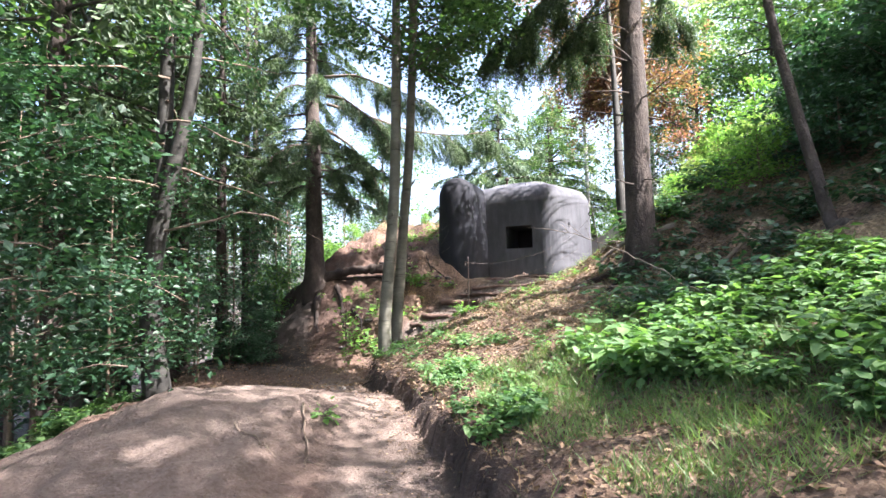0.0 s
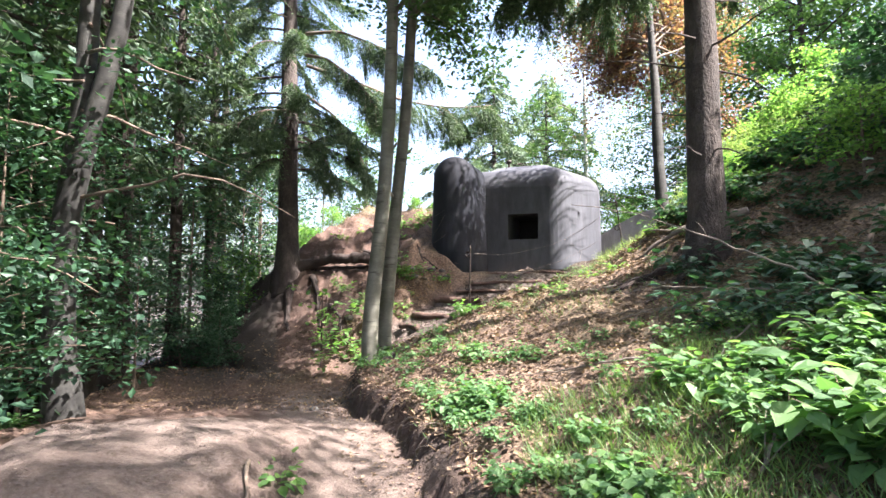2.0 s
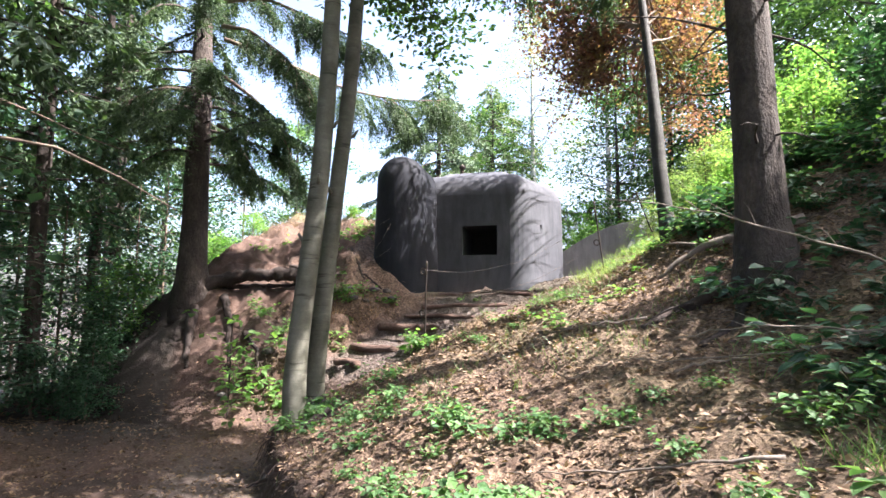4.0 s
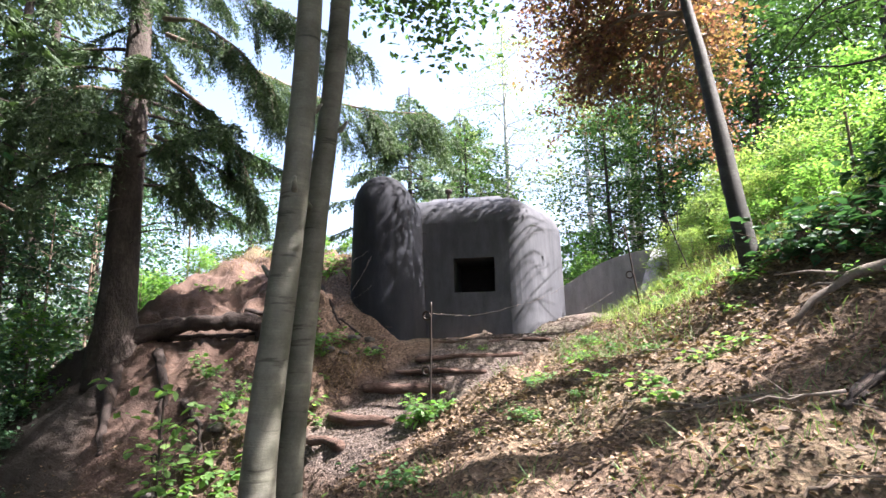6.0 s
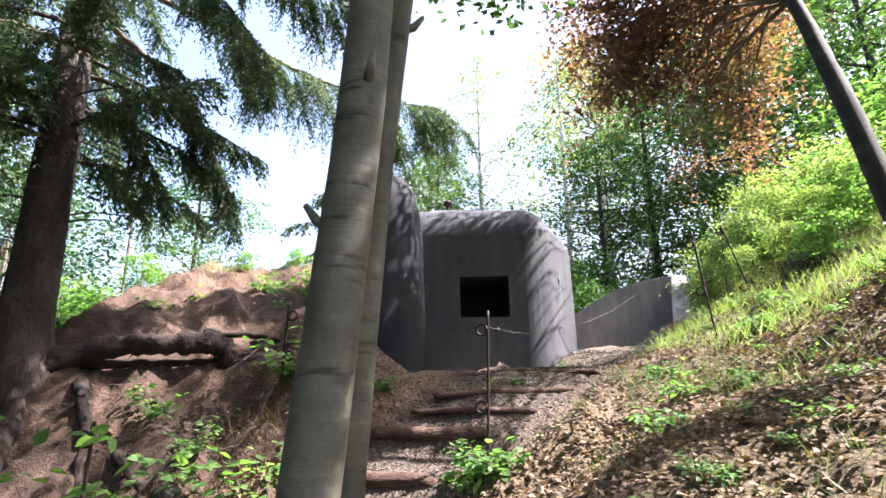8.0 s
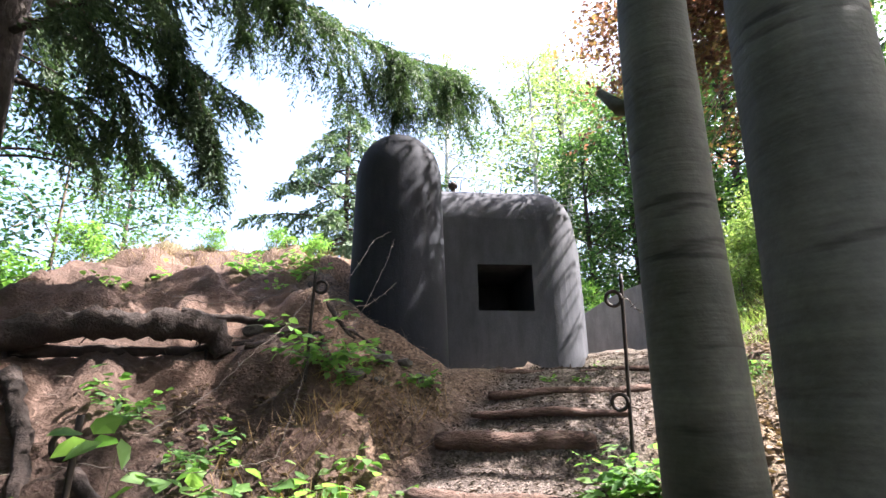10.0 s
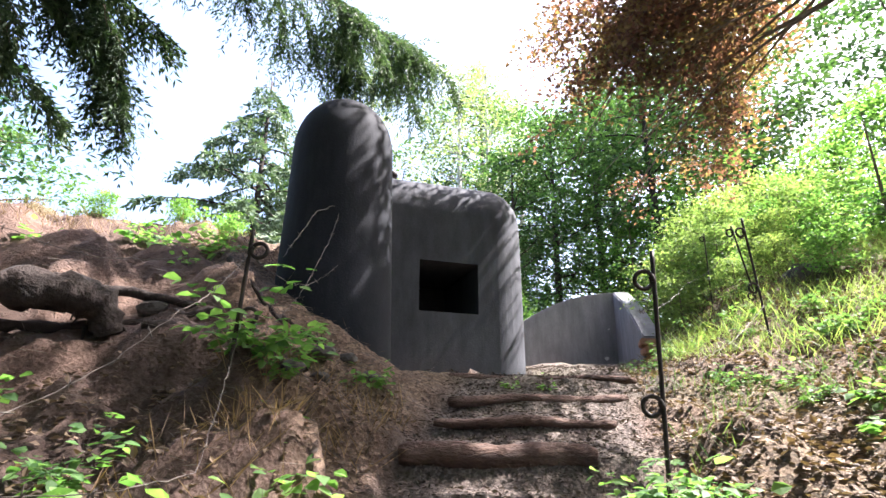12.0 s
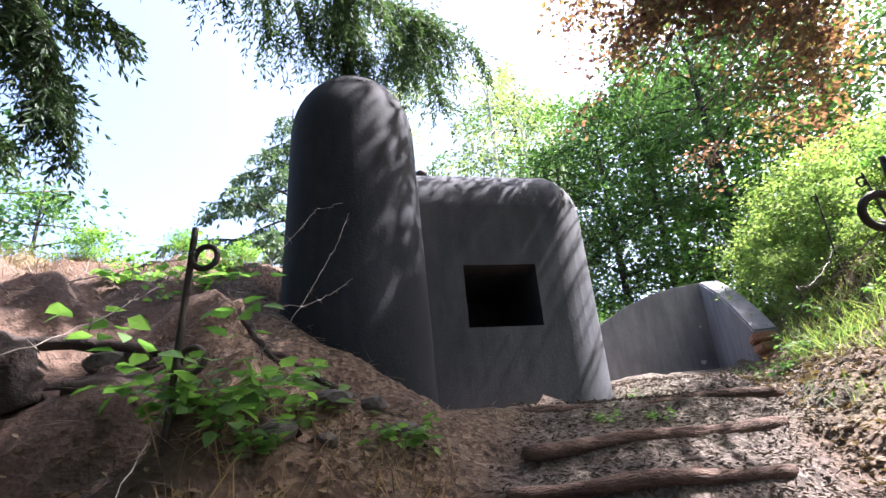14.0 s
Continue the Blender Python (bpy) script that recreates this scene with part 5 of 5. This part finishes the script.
def make_plant(name, label, stems, height, leaf, mat, per, group, spread=0.12, droop=0.9, splay=0.55, bare=1):
    ob = thing(name, 0, 0, 0, label, "plant", group)
    g, B, W, L = Geo(), [], [], []
    for i in range(stems):
        az = i * 2.4 + RNG.uniform(-0.4, 0.4)
        bl = limb_line((RNG.normal() * 0.03, RNG.normal() * 0.03, -0.03), (math.cos(az) * splay, math.sin(az) * splay, 1), height * RNG.uniform(0.6, 1.1), droop, 6, 0.1)
        g.tube(bl, np.linspace(0.0035, 0.0015, 6), 3, False)
        for k in range(bare, 6):
            for _ in range(per):
                w = unit(np.array((math.cos(az), math.sin(az), 0)) * 0.4 + RNG.normal(size=3) * (0.8, 0.8, 0.2))
                B.append(bl[k] + w * RNG.uniform(0, spread)), W.append(w + (0, 0, RNG.uniform(-0.35, 0.25))), L.append(leaf * RNG.uniform(0.7, 1.25))
    bulk("stalkwork", g.mesh("stems", M_TWIG), ob)
    B, W, L = np.array(B), np.array(W), np.array(L)
    up = unit(RNG.normal(size=B.shape) * 0.3 + (0, 0, 1))
    W = unit(W)
    side = unit(np.cross(W, up))
    lift = np.cross(side, W)
    l, w = L[:, None], L[:, None] * 0.72
    v = np.stack([B, B + W * l * 0.3 + side * w * 0.5 + lift * l * 0.06, B + W * l * 0.68 + side * w * 0.36 + lift * l * 0.03, B + W * l - lift * l * 0.1,
                  B + W * l * 0.68 - side * w * 0.36 + lift * l * 0.03, B + W * l * 0.3 - side * w * 0.5 + lift * l * 0.06, B + W * l * 0.5], 1).reshape(-1, 3)
    k = np.arange(len(B))[:, None] * 7
    f = np.concatenate([k + (0, 1, 6, 5), k + (1, 2, 3, 6), k + (5, 6, 3, 4)])
    bulk("foliage", sheet("leaves", v, f, mat), ob)
    return ob


broad = make_plant("leafy_weed", "broad-leaved green weed growing in the litter", 9, 0.4, 0.115, M_WEED, 4, "broad-leaved weeds", 0.14)
seed = make_plant("maple_seedling", "small bright maple seedling on bare soil", 4, 0.24, 0.085, M_LEAF_BRIGHT, 2, "maple seedlings")
bramble = make_plant("bramble", "low bramble shoots with small leaves", 6, 0.34, 0.06, M_WEED, 4, "brambles")
young = make_plant("maple_sapling", "knee-high maple sapling with broad bright leaves", 5, 0.9, 0.135, M_LEAF_BRIGHT, 5, "maple saplings", 0.2)
stand(young, -1.75, 10.6, 20, 0.4)
crowned = make_plant("maple_sapling", "thin-stemmed maple sapling with leaves spread at its top", 6, 0.8, 0.13, M_LEAF_BRIGHT, 6, "maple saplings", 0.13, 0.9, 0.4, 4)
stand(crowned, -2.08, 11.0, 20, 0.85)
repeat(crowned, -2.27, 10.7, 140, 0.7)
slim_maple = make_plant("maple_sapling", "waist-high maple sapling with broad bright leaves", 3, 1.3, 0.085, M_LEAF_BRIGHT, 6, "maple saplings", 0.15, 0.1, 0.08)
stand(slim_maple, -2.24, 10.05, 0, (1.7 - gz(-2.24, 10.05)) / 1.25)
for x, y, turn, size in ((-1.22, 12.1, 80, 0.62), (-1.05, 12.16, 170, 0.5), (-2.4, 12.25, 25, 0.5), (-2.0, 11.6, 200, 0.4), (0.05, 10.5, 10, 0.4), (-1.5, 14.9, 60, 0.4), (-0.9, 14.9, 120, 0.45)):
    repeat(young, x, y, turn, size)
shade_weed = make_plant("shade_weed", "low dark green undergrowth on the shaded hillside", 9, 0.42, 0.085, M_LEAF_DEEP, 3, "shaded undergrowth")
stand(shade_weed, 3.6, 5.6, 0, 1.0)
for _ in range(95):
    y = RNG.uniform(4.4, 9.0)
    repeat(shade_weed, bank_edge(y) + RNG.uniform(2.3 if y < 7 else 4.4, 7.0), y, RNG.uniform(0, 360), RNG.uniform(0.6, 1.3))
stand(broad, 1.5, 3.4, 0, 1.0)
stand(seed, -2.2, 11.0, 0, 1.3)
stand(bramble, 0.1, 10.35, 0, 0.8)
for _ in range(250):
    x, y = RNG.uniform(0.75, 4.2), RNG.uniform(1.9, 5.2)
    if x - bank_edge(y) < 1.15 or (y < 2.5 and x < 1.9) or y > 4.7 or x - bank_edge(y) > 3.6:
        continue
    repeat(broad, x, y, RNG.uniform(0, 360), RNG.uniform(0.4, 0.72))
for _ in range(30):
    y = RNG.uniform(3.4, 6.0)
    repeat((broad, bramble)[int(RNG.integers(2))], bank_edge(y) + RNG.uniform(0.1, 0.7), y, RNG.uniform(0, 360), RNG.uniform(0.3, 0.65))
for _ in range(46):
    y = RNG.uniform(4.2, 9.0)
    x = bank_edge(y) + RNG.uniform(0.2, 2.6) * (1.0 if y < 6.5 else 0.5)
    repeat(bramble, x, y, RNG.uniform(0, 360), RNG.uniform(0.4, 0.95))
for _ in range(110):
    y = RNG.uniform(8.0, 13.0)
    x = bank_edge(y) + RNG.uniform(1.6, 6.0)
    if abs(stair_axes(x, y)[1]) < 0.95 and y > 9.5:
        continue
    repeat((seed, bramble)[int(RNG.integers(2))], x, y, RNG.uniform(0, 360), RNG.uniform(0.35, 0.85))
for x, y, s in ((-2.15, 10.75, 1.2), (-1.95, 10.85, 1.0), (-1.6, 10.9, 0.9), (-1.25, 12.1, 0.8), (-1.1, 11.95, 0.7), (-0.75, 12.5, 0.8), (-0.45, 12.3, 0.6), (-0.3, 12.4, 0.7),
                (-1.2, 11.5, 0.8), (-1.0, 11.3, 0.8), (0.2, 10.5, 0.9), (0.0, 10.55, 0.8), (0.3, 10.7, 0.8), (0.1, 10.3, 0.9), (-0.95, 8.9, 0.7), (-1.15, 4.6, 0.7), (-1.35, 13.9, 0.6), (-0.9, 14.4, 0.9), (-1.3, 14.6, 1.0),
                (-1.0, 14.9, 1.1), (-1.6, 14.8, 0.9), (-0.6, 14.7, 0.9), (0.9, 12.35, 0.35), (1.15, 12.2, 0.35), (2.5, 13.6, 0.4), (2.0, 13.75, 0.35), (-2.4, 14.6, 0.8), (-3.0, 14.4, 0.8), (-1.45, 11.2, 0.8), (-1.7, 10.7, 1.0), (-1.5, 11.0, 0.9)):
    repeat(seed, x, y, RNG.uniform(0, 360), s * 1.25)
for _ in range(44):
    y = RNG.uniform(1.6, 7.0)
    repeat(broad, np.interp(y, (0, 3, 7), (-2.75, -3.15, -4.65)) - RNG.uniform(0, 1.3), y, RNG.uniform(0, 360), RNG.uniform(0.4, 0.8))


def scatter(n, region, accept):
    x = RNG.uniform(region[0], region[1], n)
    y = RNG.uniform(region[2], region[3], n)
    k = accept(x, y)
    return x[k], y[k]


def dead_leaves(n, region, accept, name, label, size=0.042):
    x, y = scatter(n, region, accept)
    z = ground_z(x, y)
    base = np.column_stack([x, y, z + 0.008 + RNG.uniform(0, 0.012, len(x))])
    way = unit(np.column_stack([RNG.normal(size=(len(x), 2)), RNG.normal(size=len(x)) * 0.28]))
    up = unit(RNG.normal(size=(len(x), 3)) * 0.35 + (0, 0, 1))
    ln = size * RNG.uniform(0.6, 1.5, len(x))
    v, f = blades(base, way, up, ln, ln * 0.6, 0.2)
    tagged(new(name, sheet(name, v, f, M_DEAD)), label, "leaf litter", kind="stuff")


def grass(n, region, accept, name, label, mat, length):
    x, y = scatter(n, region, accept)
    z = ground_z(x, y)
    base = np.column_stack([x, y, z - 0.01])
    way = unit(RNG.normal(size=(len(x), 3)) * (0.55, 0.55, 0.1) + (0, 0, 0.75))
    v, f = blades(base, way, randdir(len(x)), length * RNG.uniform(0.5, 1.3, len(x)), 0.0055, 0.1)
    tagged(new(name, sheet(name, v, f, mat)), label, "grass", kind="stuff")


def off_stairs(x, y):
    a, b = stair_axes(x, y)
    return (np.abs(b) > 0.75) | (a < 0.2)


dead_leaves(30000, (-1.4, 3.6, 0.4, 10.5), lambda x, y: (x - bank_edge(y) > 0.02) & off_stairs(x, y), "leaf_litter", "brown dead beech leaves covering the slope")
dead_leaves(20000, (-1.2, 5.0, 8.5, 13.2), lambda x, y: (x - bank_edge(y) > 0.1) & off_stairs(x, y) & (stair_axes(x, y)[1] > 0.7), "leaf_litter", "brown dead leaves on the sunny hillside")
dead_leaves(5200, (-6.0, -0.4, 7.6, 11.5), lambda x, y: x - bank_edge(y) < -0.1, "leaf_litter", "brown dead leaves drifted at the foot of the bank")
dead_leaves(2600, (-2.2, -0.2, 10.6, 12.6), lambda x, y: off_stairs(x, y), "leaf_litter", "dead leaves among dry stalks beside the steps")
dead_leaves(4200, (-1.9, 1.3, 1.5, 9.4), lambda x, y: np.abs(x - bank_edge(y) + 0.3) < 0.36, "leaf_litter", "dead leaves at the edge of the trail", 0.034)
grass(26000, (0.3, 3.6, 1.7, 5.2), lambda x, y: (x - bank_edge(y) > 0.3) & (vnoise(x, y, 1.6, 31) > -0.35), "grass", "fine green grass on the bank", M_GRASS, 0.14)
grass(4200, (-0.8, 2.5, 5.2, 9.6), lambda x, y: (x - bank_edge(y) > 0.3) & (vnoise(x, y, 1.8, 32) > 0.35), "grass", "sparse grass on the lit slope", M_GRASS, 0.13)
grass(9000, (0.4, 5.8, 9.0, 13.5), lambda x, y: off_stairs(x, y) & (stair_axes(x, y)[1] > 0.8) & (vnoise(x, y, 1.5, 33) > 0.1), "grass", "sunlit yellow-green grass on the hillside", M_GRASS, 0.16)
grass(20000, (2.6, 8.5, 8.6, 15.5), lambda x, y: off_stairs(x, y) & (stair_axes(x, y)[1] > 1.2) & (vnoise(x, y, 1.2, 35) > -0.25), "grass", "pale sunlit grass growing over the hillside", M_GRASS_PALE, 0.24)
grass(5200, (-4.5, -0.3, 14.2, 17.5), lambda x, y: ground_z(x, y) > 3.2, "grass", "dry sunlit grass on top of the mound", M_STRAW, 0.16)
grass(2400, (-1.6, 1.3, 1.0, 8.6), lambda x, y: np.abs(x - bank_edge(y) - 0.08) < 0.12, "grass", "dry grass hanging over the lip of the bank", M_STRAW, 0.13)
grass(1800, (-1.6, 1.3, 1.0, 8.6), lambda x, y: np.abs(x - bank_edge(y) - 0.15) < 0.15, "grass", "green grass along the lip of the bank", M_GRASS, 0.12)
grass(1700, (-1.9, -0.2, 10.7, 12.5), lambda x, y: off_stairs(x, y) & (vnoise(x, y, 2.2, 34) > 0.0), "grass", "dry straw stalks hanging beside the steps", M_STRAW, 0.2)
grass(2500, (3.6, 6.6, 11.0, 13.8), lambda x, y: stair_axes(x, y)[1] > 1.1, "grass", "dry grass by the retaining wall", M_STRAW, 0.14)


def chips(n):
    """Coarse wood chips strewn over the steps and the yard."""
    a, b = RNG.uniform(0.3, 6.5, n), RNG.uniform(-0.75, 0.85, n)
    x, y = -1.35 + a * 0.76 + b * 0.65, 10.1 + a * 0.65 - b * 0.76
    base = np.column_stack([x, y, ground_z(x, y) + 0.004])
    way = unit(np.column_stack([RNG.normal(size=(n, 2)), RNG.normal(size=n) * 0.25]))
    v, f = blades(base, way, unit(RNG.normal(size=(n, 3)) * 0.4 + (0, 0, 1)), RNG.uniform(0.015, 0.05, n), RNG.uniform(0.008, 0.018, n), 0.3)
    tagged(new("wood_chips", sheet("wood_chips", v, f, M_CHIP)), "brown wood chips strewn over the steps", "wood chips", kind="stuff")


chips(15000)


def twig_litter(n, region, accept, label):
    """Fine broken twigs and needles among the dead leaves."""
    x, y = scatter(n, region, accept)
    base = np.column_stack([x, y, ground_z(x, y) + 0.01])
    way = unit(np.column_stack([RNG.normal(size=(len(x), 2)), RNG.normal(size=len(x)) * 0.12]))
    v, f = blades(base, way, unit(RNG.normal(size=(len(x), 3)) * 0.5 + (0, 0, 1)), RNG.uniform(0.05, 0.2, len(x)), RNG.uniform(0.003, 0.006, len(x)), 0.4)
    tagged(new("twig_litter", sheet("twig_litter", v, f, M_DRY)), label, "twig litter", kind="stuff")


twig_litter(6000, (-1.3, 4.5, 2.4, 13.0), lambda x, y: (x - bank_edge(y) > 0.02) & off_stairs(x, y), "thin broken twigs strewn over the slope")
twig_litter(3500, (-3.6, -0.3, 10.0, 14.0), lambda x, y: off_stairs(x, y), "thin twigs and needles strewn on the eroded mound")


def clods(n):
    """Dry clay crumbs and pebbles on the trodden mound and trail."""
    g = Geo()
    x, y = scatter(n, (-3.2, 0.8, 1.5, 9.2), lambda x, y: (x - bank_edge(y) < -0.12) & (x > -3.1 - 0.1 * (y - 3)))
    z = ground_z(x, y)
    corner = np.array(((1, 0, 0), (0, 1, 0), (-1, 0, 0), (0, -1, 0), (0, 0, 0.7), (0, 0, -0.7)))
    faces = [[0, 1, 4], [1, 2, 4], [2, 3, 4], [3, 0, 4], [1, 0, 5], [2, 1, 5], [3, 2, 5], [0, 3, 5]]
    for q in zip(x, y, z):
        g.add(np.array(q) + corner * RNG.uniform(0.6, 1.3, (6, 1)) * RNG.uniform(0.003, 0.013), faces)
    tagged(new("clay_crumbs", g.mesh("clay_crumbs", M_CLOD)), "dry clay crumbs and pebbles on the trail", "pebbles", kind="stuff")


M_CLOD = rough_surface("dry_clay_crumbs", ((0.3, (0.07, 0.05, 0.042)), (0.7, (0.18, 0.14, 0.12))), 9, 60)
clods(1500)
